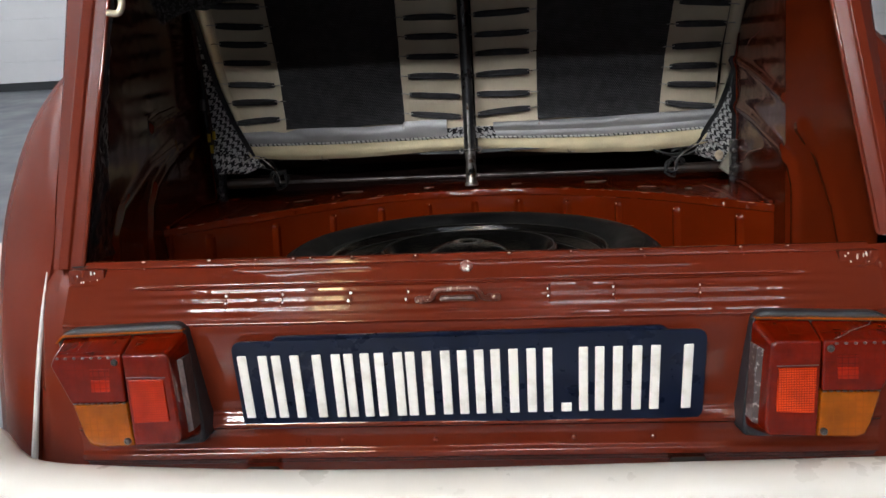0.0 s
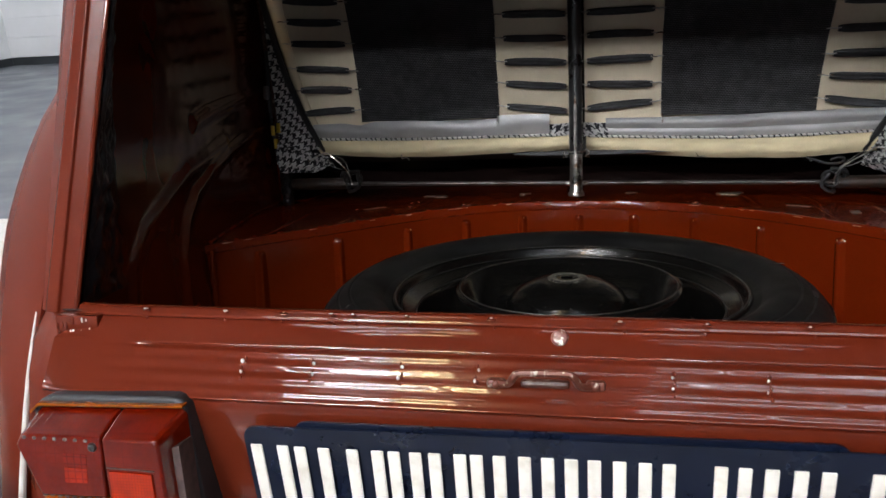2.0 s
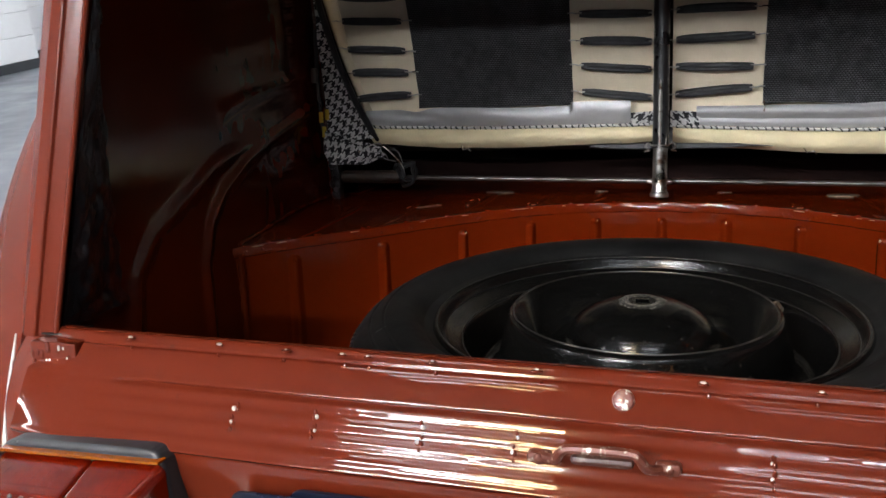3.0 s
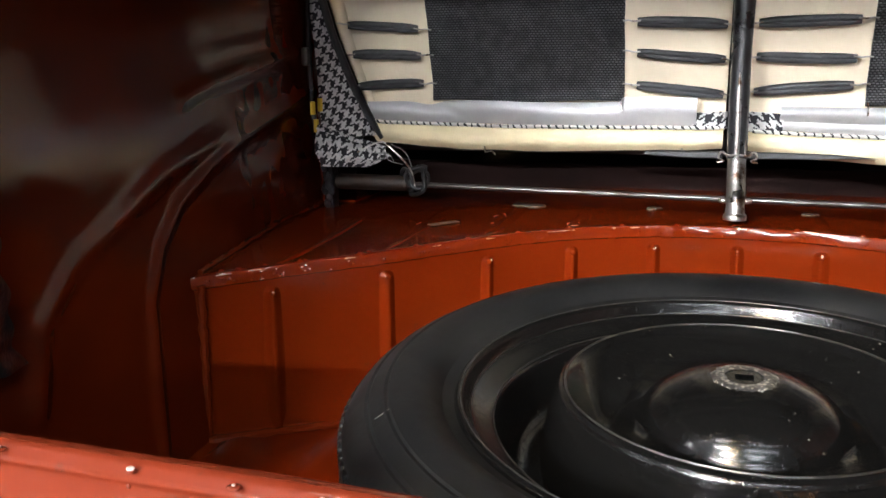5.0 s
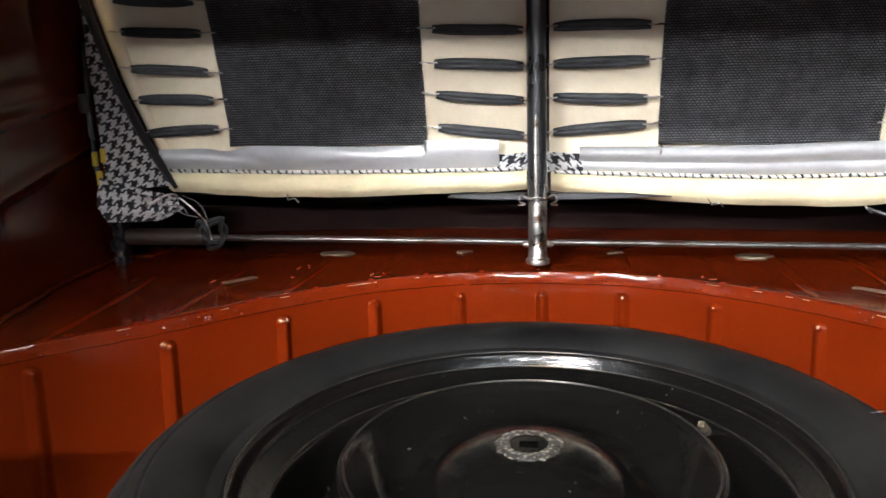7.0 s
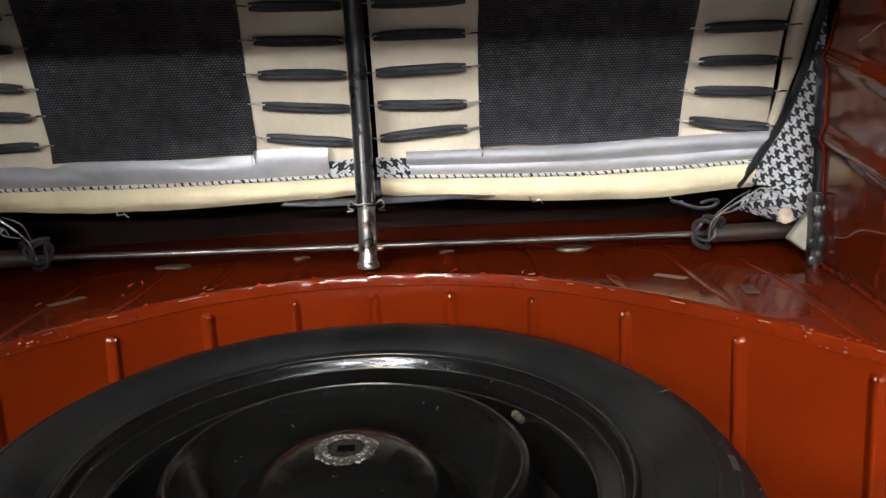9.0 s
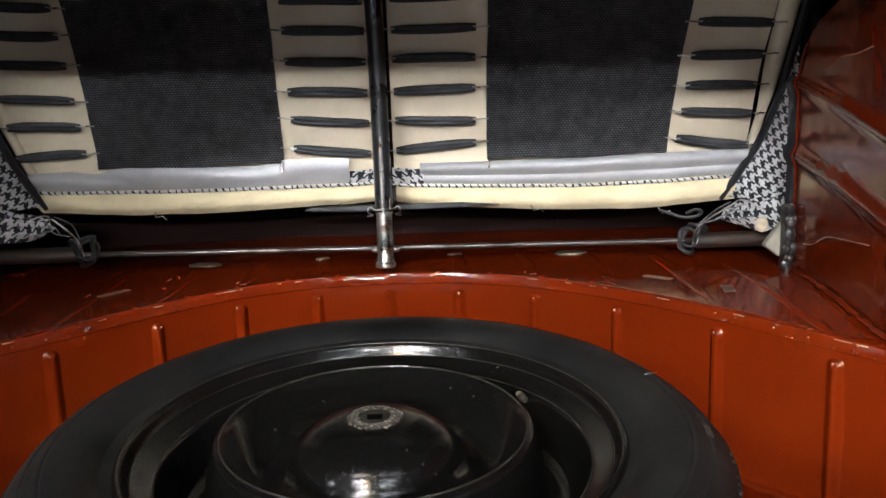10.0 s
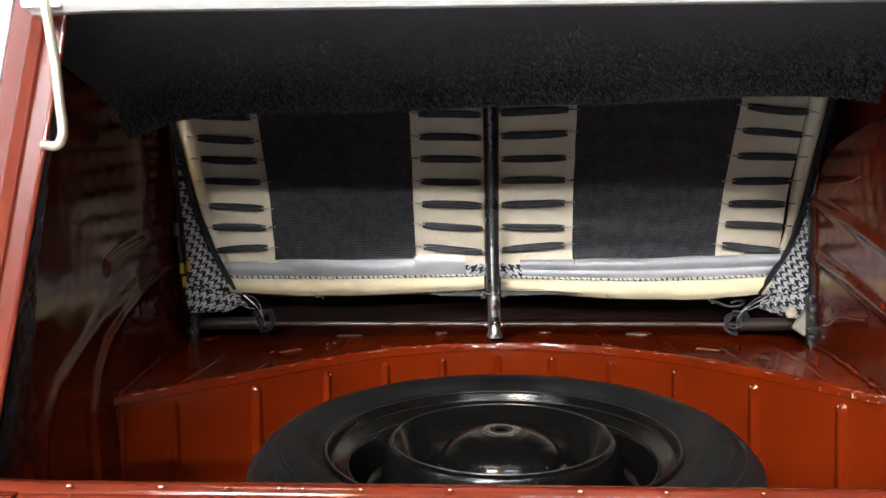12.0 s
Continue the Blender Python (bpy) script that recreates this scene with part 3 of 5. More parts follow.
def number_plate():
    def sheet(x0, x1, t0, t1, off, cut):
        """A plate with rounded corners; t runs from its top edge to its bottom edge."""
        out = []
        for cx, ct, a0 in ((x1, t0, -90), (x1, t1, 0), (x0, t1, 90), (x0, t0, 180)):
            for k in range(5):
                a = radians(a0 + 90 * k / 4)
                x = cx - cut * (1 if cx == x1 else -1) + cut * math.cos(a)
                t = ct + (cut if ct == t0 else -cut) + cut * math.sin(a)
                out.append((x, t))
        return [plate_at(x, t, off) for x, t in out]

    def plate_at(x, t, off=0.0):
        bow = 0.004 * math.cos(x * 8) * (t / 0.115)
        return Vector((x, lerp(0.857, 0.886, t / 0.115) - off - bow + 0.0015 * math.sin(x * 17 + 1), lerp(0.6530, 0.5405, t / 0.115) - 0.1 * off - 0.007 * x))

    plate = part("number_plate", prism(sheet(-0.262, 0.263, 0, 0.114, 0.0016, 0.012), sheet(-0.262, 0.263, 0, 0.114, -0.0005, 0.012)), NAVY, car, "dark blue enamelled plate with raised white bars")
    part("backing_plate", prism(sheet(-0.218, 0.224, -0.004, 0.10, -0.003, 0.012), sheet(-0.218, 0.224, -0.004, 0.10, -0.006, 0.012)), NAVY, plate, "second dark blue plate behind")
    # raised white bars in place of the writing: left edge, right edge
    spans = [(421, 475), (483, 533), (556, 607), (613, 658), (667, 717), (722, 768), (784, 830), (843, 860), (872, 920), (935, 980), (1026, 1070), (1085, 1135), (1150, 1223)]
    bars = []
    for a, b in spans:
        xa, xb = (-0.257 + (q - 421) / 802 * 0.506 for q in (a, b))
        if b - a < 20:
            bars.append((xa, xb))
        else:
            w = min(0.0105, (xb - xa) * 0.36)
            bars += [(xa, xa + w), (xb - w, xb)]

    def bar(xa, xb, t0, t1):
        bm = prism([plate_at(*q, 0.0035) for q in ((xa, t0), (xb, t0), (xb, t1), (xa, t1))], [plate_at(*q, 0.001) for q in ((xa, t0), (xb, t0), (xb, t1), (xa, t1))], 0.0008, 1)
        part("bar", bm, WHITE, plate)

    for xa, xb in bars:
        bar(xa, xb, 0.0178, 0.0985)
    bar(0.105, 0.1165, 0.0875, 0.0985)


number_plate()


def tail_light(s):
    def poly(pts, y):
        return [(s * x, y(x, z) if callable(y) else y, z) for x, z in pts]

    def soft(pts, r, n=4):
        """The same outline with its corners rounded."""
        out = []
        for k, q in enumerate(pts):
            a, b, c = Vector(pts[k - 1]), Vector(q), Vector(pts[(k + 1) % len(pts)])
            ra, rc = b + (a - b).normalized() * min(r, (a - b).length * 0.45), b + (c - b).normalized() * min(r, (c - b).length * 0.45)
            out += [tuple(ra * (1 - t) ** 2 + b * (2 * t * (1 - t)) + rc * t ** 2) for t in [j / n for j in range(n + 1)]]
        return out

    f, b = 0.812, 0.85
    shell = [(-0.463, 0.653), (-0.448, 0.6690), (-0.312, 0.6735), (-0.299, 0.537), (-0.308, 0.532), (-0.413, 0.532)]
    shell_b = [(-0.458, 0.654), (-0.443, 0.6690), (-0.311, 0.6735), (-0.298, 0.538), (-0.307, 0.533), (-0.411, 0.533)]
    lamp = part("tail_light", prism(poly(soft(shell, 0.016, 6), 0.850), poly(soft(shell_b, 0.016, 6), 0.905), 0.0045, 3), GASKET, car, "rear lamp cluster in a black rubber surround")
    red = [(-0.4445, 0.6475), (-0.3708, 0.6482), (-0.3702, 0.5948), (-0.4310, 0.5938), (-0.4505, 0.6375)]
    red_b = [(-0.4500, 0.6600), (-0.3715, 0.6625), (-0.3702, 0.5948), (-0.4330, 0.5938), (-0.4560, 0.6420)]
    part("red_lens", prism(poly(red, f), poly(red_b, b), 0.0028, 3), LENS_RED, lamp, "dark red ribbed lens")
    amb = [(-0.4305, 0.5928), (-0.3700, 0.5938), (-0.3655, 0.5455), (-0.4060, 0.5440), (-0.4150, 0.5470), (-0.4205, 0.5580)]
    amb_b = [(-0.4325, 0.5928), (-0.3700, 0.5938), (-0.3655, 0.5435), (-0.4065, 0.5420), (-0.4170, 0.5450), (-0.4230, 0.5580)]
    part("amber_lens", prism(poly(amb, f + 0.001), poly(amb_b, b), 0.0024, 3), LENS_AMBER, lamp, "orange ribbed indicator lens")
    inner = [(-0.3700, 0.6482), (-0.3225, 0.6485), (-0.3188, 0.6440), (-0.3120, 0.5600), (-0.3140, 0.5500), (-0.3180, 0.5475), (-0.3650, 0.5455)]
    inner_b = [(-0.3712, 0.6625), (-0.3135, 0.6650), (-0.3090, 0.6600), (-0.3020, 0.5550), (-0.3030, 0.5460), (-0.3080, 0.5425), (-0.3650, 0.5435)]
    core = part("inner_lens", prism(poly(inner, f - 0.001), poly(inner_b, b), 0.0030, 3), LENS_RED, lamp, "dark red inner lens")
    rf = [(-0.3640, 0.6209), (-0.3254, 0.6203), (-0.3223, 0.5738), (-0.3614, 0.5724)]
    part("reflector", prism(poly(rf, f - 0.0034), poly(rf, f + 0.002), 0.0010), REFLEX if s < 0 else REFLEX_DULL, core, "bright red square reflector" if s < 0 else "red square reflector")
    # light grey ledge above the reflector and faint seams of the moulding
    part("lens_ledge", prism(poly([(-0.3665, 0.6235), (-0.3235, 0.6230), (-0.3234, 0.6222), (-0.3664, 0.6227)], f - 0.0022), poly([(-0.3665, 0.6235), (-0.3235, 0.6230), (-0.3234, 0.6222), (-0.3664, 0.6227)], f + 0.001)), SMOKED, core)
    sq = [(-0.4065, 0.6205), (-0.3855, 0.6205), (-0.3862, 0.6075), (-0.4070, 0.6070)]
    part("bulb_window", prism(poly(sq, f - 0.0006), poly(sq, f + 0.002), 0.0005), LENS_MID, lamp, "brighter red square in the lens")
    sq = [(-0.4068, 0.6330), (-0.3849, 0.6330), (-0.3854, 0.6212), (-0.4064, 0.6212)]
    part("bulb_window", prism(poly(sq, f - 0.0005), poly(sq, f + 0.002), 0.0005), LENS_DIM, lamp, "dim red square in the lens")
    line = [(-0.4570, 0.6540), (-0.4490, 0.6612), (-0.3125, 0.6658), (-0.3125, 0.6675), (-0.4495, 0.6636), (-0.4590, 0.6548)]
    part("rim_line", prism(poly(line, b - 0.006), poly(line, b + 0.004)), LENS_AMBER, lamp, "orange edge of the lens under the surround")
    side = [(-0.3170, 0.6370), (-0.3078, 0.6400), (-0.3022, 0.5580), (-0.3110, 0.5545)]
    part("side_window", prism(poly(side, f + 0.013), poly(side, b - 0.001), 0.001), CLEAR if s < 0 else SMOKED, lamp, "mottled clear side window")
    for x, z in ((-0.3785, 0.6400), (-0.3725, 0.5510)):
        bm = lathe([(0, 0.001), (0.0016, 0.001), (0.002, 0.002), (0.0030, 0.002), (0.0040, 0.0), (0.0040, -0.003), (0, -0.003)], 12)
        bm.transform(pose(s * x, f - 0.0005, z, 90))
        part("screw", bm, DULL_STEEL, lamp)
    for k in range(7):
        x = -0.4415 + 0.0095 * k
        part("lens_rib", bead((s * x, f + 0.0010, 0.6452), 0.0024, None, (1, 1, 0.7)), CLEAR, lamp)
    # scalloped seam between the red and the amber lens
    for k in range(9):
        part("lens_rib", bead((s * (-0.4275 + 0.0068 * k), f + 0.0005, 0.5942), 0.0017, None, (1.6, 1, 0.5), 4), SMOKED, lamp)
    if s < 0:
        crack = [(-0.3830, 0.6492), (-0.3950, 0.6515), (-0.4060, 0.6545), (-0.4160, 0.6560), (-0.4280, 0.6580), (-0.4340, 0.6610)]
        part("crack", tube([(s * x, f - 0.0008 + (z - 0.6482) * 2.75, z + 0.0006) for x, z in crack], 0.0006, 5), CLEAR, lamp, "pale glued crack across the top of the lens")
    for ob in (lamp, *lamp.children_recursive):
        for v in ob.data.vertices:
            v.co.z += -0.016 * v.co.x
            v.co.y += 0.006


for side in (-1, 1):
    tail_light(side)


def bumper():
    def at(u, v):
        x = lerp(-0.66, 0.66, u)
        e = max(0.0, abs(x) - 0.42)
        y = 0.785 + 2.6 * e * e
        a = 2 * math.pi * v
        n = 3.0
        c, q = math.cos(a), math.sin(a)
        dy = 0.026 * math.copysign(abs(c) ** (2 / n), c)
        dz = 0.027 * math.copysign(abs(q) ** (2 / n), q)
        dy += 0.010 * (1 - (dz / 0.027) ** 2) * (-1 if c < 0 else 0)
        return x, y + dy, 0.4985 + dz + 0.09 * min(0.0, x) ** 2 + 14 * min(max(0.0, abs(x) - 0.47), 0.045) ** 2

    bm = grid(at, 80, 28)
    part("bumper", bm, CREAM, car, "rounded cream-white painted bumper blade")
    for s in (-1, 1):
        part("bumper_bracket", rbox((s * 0.25 - 0.02, 0.79, 0.472), (s * 0.25 + 0.02, 0.93, 0.490), 0.004), DARK, car)


bumper()


def quarter_panel(s):
    """The corner of the body beside the boot opening, with its folded edge, and on along the flank."""

    def at(u, v):
        z = lerp(0.735, 1.26, v)
        x0, y0 = pillar_in(z, s)
        x0 = abs(x0)
        ox, oy = 0.503 - 0.05 * max(0.0, z - 1.1), 0.955 + 0.343 * (z - 0.75)
        pts = [(x0 + 0.012, y0 + 0.014), (x0 + 0.002, y0 + 0.005), (x0 + 0.001, y0 + 0.001), (x0 + 0.016, y0 - 0.002), (x0 + 0.018, y0 - 0.0055), (x0 + 0.03, y0 - 0.004), (x0 + 0.034, y0 + 0.001),
               (lerp(x0 + 0.034, ox, 0.5), lerp(y0, oy, 0.28)), (ox - 0.012, lerp(y0, oy, 0.72)), (ox - 0.004, oy - 0.012 + 0.005), (ox, oy + 0.012), (ox + 0.006, oy + 0.06), (ox + 0.045, oy + 0.22), (ox + 0.10, 1.7), (ox + 0.10, 2.6)]
        k = u * (len(pts) - 1)
        i = min(int(k), len(pts) - 2)
        return s * lerp(pts[i][0], pts[i + 1][0], k - i), lerp(pts[i][1], pts[i + 1][1], k - i), z

    edge = []
    for k in range(24):
        x, y = pillar_in(lerp(0.737, 1.24, k / 23), s)
        edge.append((x + s * 0.0012, y + 0.0010, lerp(0.737, 1.24, k / 23)))
    part("pillar_edge", tube(edge, 0.0026, 10), RED, car, "glossy folded edge of the opening")
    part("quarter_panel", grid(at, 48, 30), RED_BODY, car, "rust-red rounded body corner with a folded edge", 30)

    def low(u, v):
        """Flush with the tail panel at its inner edge, then round into the flank."""
        z = lerp(0.731, 0.40, v)
        yb = table([(0.40, 0.921), (0.50, 0.901), (0.60, 0.890), (0.67, 0.892), (0.70, 0.904), (0.731, 0.929)], z)
        pts = [(0.43, yb + 0.004), (0.455, yb + 0.003), (0.470, yb + 0.006), (0.485, yb + 0.012), (0.498, yb + 0.024), (0.505, max(yb + 0.036, 0.940)), (0.509, 0.975), (0.512, 1.05), (0.53, 1.3), (0.557, 1.7), (0.557, 2.6)]
        k = u * (len(pts) - 1)
        i = min(int(k), len(pts) - 2)
        wide = 0.15 * max(0.0, 0.765 - z) * max(0.0, min(1.0, (k - 3) / 2))
        return s * (lerp(pts[i][0], pts[i + 1][0], k - i) + wide), lerp(pts[i][1], pts[i + 1][1], k - i), z

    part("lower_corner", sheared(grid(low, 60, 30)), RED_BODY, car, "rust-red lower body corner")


def fender(s):
    """The bulging rear wing, joined to the body along a pale bead."""
    seam = smooth_line([(0.935, 0.36), (0.932, 0.50), (0.935, 0.64), (0.953, 0.76), (0.995, 0.88), (1.075, 0.972), (1.20, 1.015), (1.38, 1.0), (1.58, 0.92), (1.76, 0.76), (1.86, 0.56), (1.90, 0.36)], 60)

    def base(y, z):
        """The wing's seam runs along the body, which widens forwards and downwards."""
        return 0.502 + 0.07 * max(0.0, min(1.0, (y - 1.02) / 0.4)) + 0.15 * max(0.0, 0.765 - z) * max(0.0, min(1.0, (1.2 - y) / 0.2))

    def at(u, v):
        p = seam[min(60, round(u * 60))]
        if v == 0:
            return s * (base(p.x, p.y) - 0.003), p.x + 0.006, p.y - 0.006
        w = (v * 15 - 1) / 14
        a = w * math.pi / 2
        k = 1 - 0.37 * (1 - math.cos(a)) - 0.02 * w
        y, z = 1.40 + (p.x - 1.40) * k, 0.36 + (p.y - 0.36) * k
        return s * (base(p.x, p.y) + (0.66 - base(p.x, p.y)) * math.sin(a) ** 1.28), y, z

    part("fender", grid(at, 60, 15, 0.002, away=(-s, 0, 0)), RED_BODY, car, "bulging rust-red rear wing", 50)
    bm = tube([(s * (base(p.x, p.y) + 0.001), p.x - 0.006, p.y) for p in seam[:16]], [0.0042] * 7 + [0.0036, 0.0034, 0.0032, 0.003, 0.0028, 0.0026, 0.0022, 0.0014, 0.0008], 8)
    part("bead_trim", bm, CREAM, car, "thin pale bead between wing and body")


for side in (-1, 1):
    quarter_panel(side)
    fender(side)


def panel_x(y, z, s=-1):
    """Distance of the boot's inner side panels from the middle: the right one stands further in and flares towards the pillar."""
    if s > 0:
        return 0.474 + 0.1 * (y - 1.45) if y > 1.15 else 0.444 + 0.22 * (1.15 - y)
    return 0.488 + 0.08 * (y - 1.28) + 0.06 * (z - 0.75)


def near_line(y, z, pts):
    best = 9.0
    for (a, b), (c, d) in zip(pts, pts[1:]):
        t = max(0, min(1, ((y - a) * (c - a) + (z - b) * (d - b)) / ((c - a) ** 2 + (d - b) ** 2)))
        best = min(best, math.hypot(y - a - t * (c - a), z - b - t * (d - b)))
    return best


def side_panel(s):
    if s < 0:
        arch = [(1.66, 0.912), (1.60, 0.903), (1.416, 0.866), (1.325, 0.841), (1.258, 0.813), (1.219, 0.781), (1.197, 0.739), (1.185, 0.56)]
        ridges = [(arch, 0.0050, 0.0075), ([(1.66, 0.968), (1.49, 0.942), (1.342, 0.919), (1.282, 0.905)], 0.0052, 0.0080),
                  ([(1.391, 0.874), (1.246, 0.844), (1.175, 0.817), (1.101, 0.789), (1.060, 0.755), (1.045, 0.70)], 0.0036, 0.0110), ([(1.586, 0.845), (1.521, 0.862), (1.42, 0.842)], -0.004, 0.016)]
    else:
        arch = [(1.52, 0.897), (1.371, 0.874), (1.255, 0.848), (1.170, 0.830), (1.135, 0.808), (1.124, 0.780), (1.122, 0.56)]
        ridges = [(arch, 0.0055, 0.0080), ([(1.52, 0.979), (1.38, 0.952), (1.296, 0.933), (1.16, 0.900)], 0.0048, 0.0065),
                  ([(1.115, 0.858), (1.073, 0.821), (1.055, 0.789), (1.037, 0.755), (1.020, 0.70)], 0.0030, 0.0100), ([(1.466, 0.800), (1.406, 0.814), (1.365, 0.820), (1.295, 0.826)], 0.0014, 0.005)]

    def back(z):
        """The panel's raw rear edge."""
        return table([(0.985, 1.508), (1.018, 1.489), (1.04, 1.455), (1.057, 1.40), (1.07, 1.30), (1.078, 1.18), (1.19, 1.13)], z) if s > 0 else 1.636

    def surface(y, z):
        x = panel_x(y, z, s)
        for pts, h, w in ridges:
            d = near_line(y, z, pts)
            if d < 3 * w:
                x -= h * math.exp(-(d / w) ** 2)
        return x + 0.0012 * noise.noise((y * 5, z * 5, 5.0 + s)) + 0.05 * max(0, z - 1.06) + 0.0003 * noise.noise((y * 40, z * 40, s))

    def at(u, v):
        z = lerp(0.55, 1.19, v)
        y = lerp(0.96 + 0.32 * max(0.0, z - 0.75), back(z), u)
        return s * surface(y, z), y, z

    def bridge(u, v):
        z = lerp(0.735, 1.19, v)
        x0, y0 = pillar_in(z, s)
        yb = 0.96 + 0.32 * max(0.0, z - 0.75) + 0.002
        a, b = Vector((abs(x0) + 0.010, y0 + 0.012)), Vector((surface(yb, z) + 0.001, yb))
        p = a.lerp(b, u)
        return s * p.x, p.y, z

    part("pillar_return", grid(bridge, 6, 24), RED_IN, car, "rust-red return between pillar and boot side")
    panel_part = part("inner_side_panel", grid(at, 190, 150), RED_SIDE, car, "rust-red inner boot side with pressed ridges", 60)
    def flange(u, v):
        z = lerp(0.838, 0.985 if s > 0 else 1.12, u)
        return s * (surface(back(z), z) - (0.007 if s > 0 else 0.024) * v + 0.0016 * noise.noise((z * 40, v * 3, s))), back(z) + 0.010 * v + 0.003 * noise.noise((z * 30, v * 2, 3.0 + s)), z

    part("panel_flange", grid(flange, 70, 8), GRIMY if s < 0 else TAR, panel_part, "folded rear edge of the panel")
    part("panel_rest", grid(lambda u, v: (s * (surface(back(lerp(0.62, 1.12, u)), lerp(0.62, 1.12, u)) + 0.075 * v), back(lerp(0.62, 1.12, u)) + 0.004 * v, lerp(0.62, 1.12, u)), 40, 3), RED_IN, panel_part)
    bead_line = [(s * (surface(back(z), z) - 0.001 + 0.002 * noise.noise((z * 90, 0, s))), back(z) - 0.001, z) for z in [0.757 + 0.006 * k for k in range(45)]]
    part("edge_sealant", tube(bead_line, [0.0013 + 0.0013 * noise.noise((0, k * 0.9, s)) for k in range(45)], 8), RED_SIDE, panel_part, "lumpy painted sealant on the panel's edge")
    # painted bead of sealant where the shelf meets the panel
    seam = [(s * (panel_x(y, 0.76, s) - 0.004 + 0.002 * noise.noise((y * 50, 1, s))), y, shelf_z(s * panel_x(y, 0.76, s), y) + 0.003 + 0.002 * noise.noise((y * 60, 2, s))) for y in [lerp(1.28 if s < 0 else 1.22, back(0.76) - 0.01, k / 34) for k in range(35)]]
    part("seam_sealant", tube(seam, [0.0030 + 0.0016 * noise.noise((3.0, k * 0.8, s)) for k in range(35)], 8), RED_SIDE, panel_part, "lumpy painted sealant along the shelf's edge")
    if s > 0:
        for pts in ([(1.430, 0.989), (1.408, 0.994), (1.385, 1.001), (1.355, 1.002), (1.318, 1.007)], [(1.470, 0.798), (1.44, 0.803), (1.406, 0.816), (1.365, 0.821), (1.30, 0.826)]):
            line = smooth_line([(y, z, 0) for y, z in pts], 20)
            part("scratch", tube([(surface(p.x, p.y) - 0.0002, p.x, p.y) for p in line], [0.0004 + 0.0006 * abs(noise.noise((k * 0.7, 1.3, 0))) for k in range(21)], 5), SCRATCH_GLINT, panel_part, "pale scratch in the paint")


def rim_table(ends):
    """One half of the spare wheel well's rear rim in plan, with its running length."""
    pts = smooth_line([(x, y, 0) for x, y in [(0.0, 1.545), (0.085, 1.536), (0.17, 1.506)] + ends], 140)
    run = [0.0]
    for a, b in zip(pts, pts[1:]):
        run.append(run[-1] + (b - a).length)
    return pts, run


RIM_PLAN = {-1: rim_table([(0.25, 1.450), (0.335, 1.374), (0.415, 1.320), (0.486, 1.272), (0.515, 1.252)]),
            1: rim_table([(0.255, 1.450), (0.340, 1.362), (0.415, 1.262), (0.457, 1.213), (0.490, 1.175)])}


def well_line(w):
    """The rim at w from -1 to 1, and the way its wall faces: an arc that runs into two slanting sides."""
    pts, run = RIM_PLAN[-1 if w < 0 else 1]
    d = min(abs(w), 1.0) * run[-1]
    i = min(sum(1 for q in run if q <= d) - 1, len(pts) - 2)
    p = pts[i].lerp(pts[i + 1], (d - run[i]) / (run[i + 1] - run[i]))
    q0, q1 = pts[max(0, i - 3)], pts[min(len(pts) - 1, i + 4)]
    n = math.atan2(q0.y - q1.y, q1.x - q0.x) if d > 0.004 else 0.0
    return math.copysign(p.x, w), p.y, math.copysign(n, w)


def rim_y(x):
    return table([(p.x, p.y) for p in RIM_PLAN[-1 if x < 0 else 1][0]], abs(x))


def rim_z(x):
    """The rim bows down towards its ends."""
    return 0.7655 - 0.0115 * (x / 0.34) ** 2


def shelf_z(x, y):
    back = max(0.0, min(1.0, (y - rim_y(x)) / 0.22))
    return 0.7665 - 0.0115 * (x / 0.34) ** 2 * (1 - 0.75 * back)


for side in (-1, 1):
    side_panel(side)


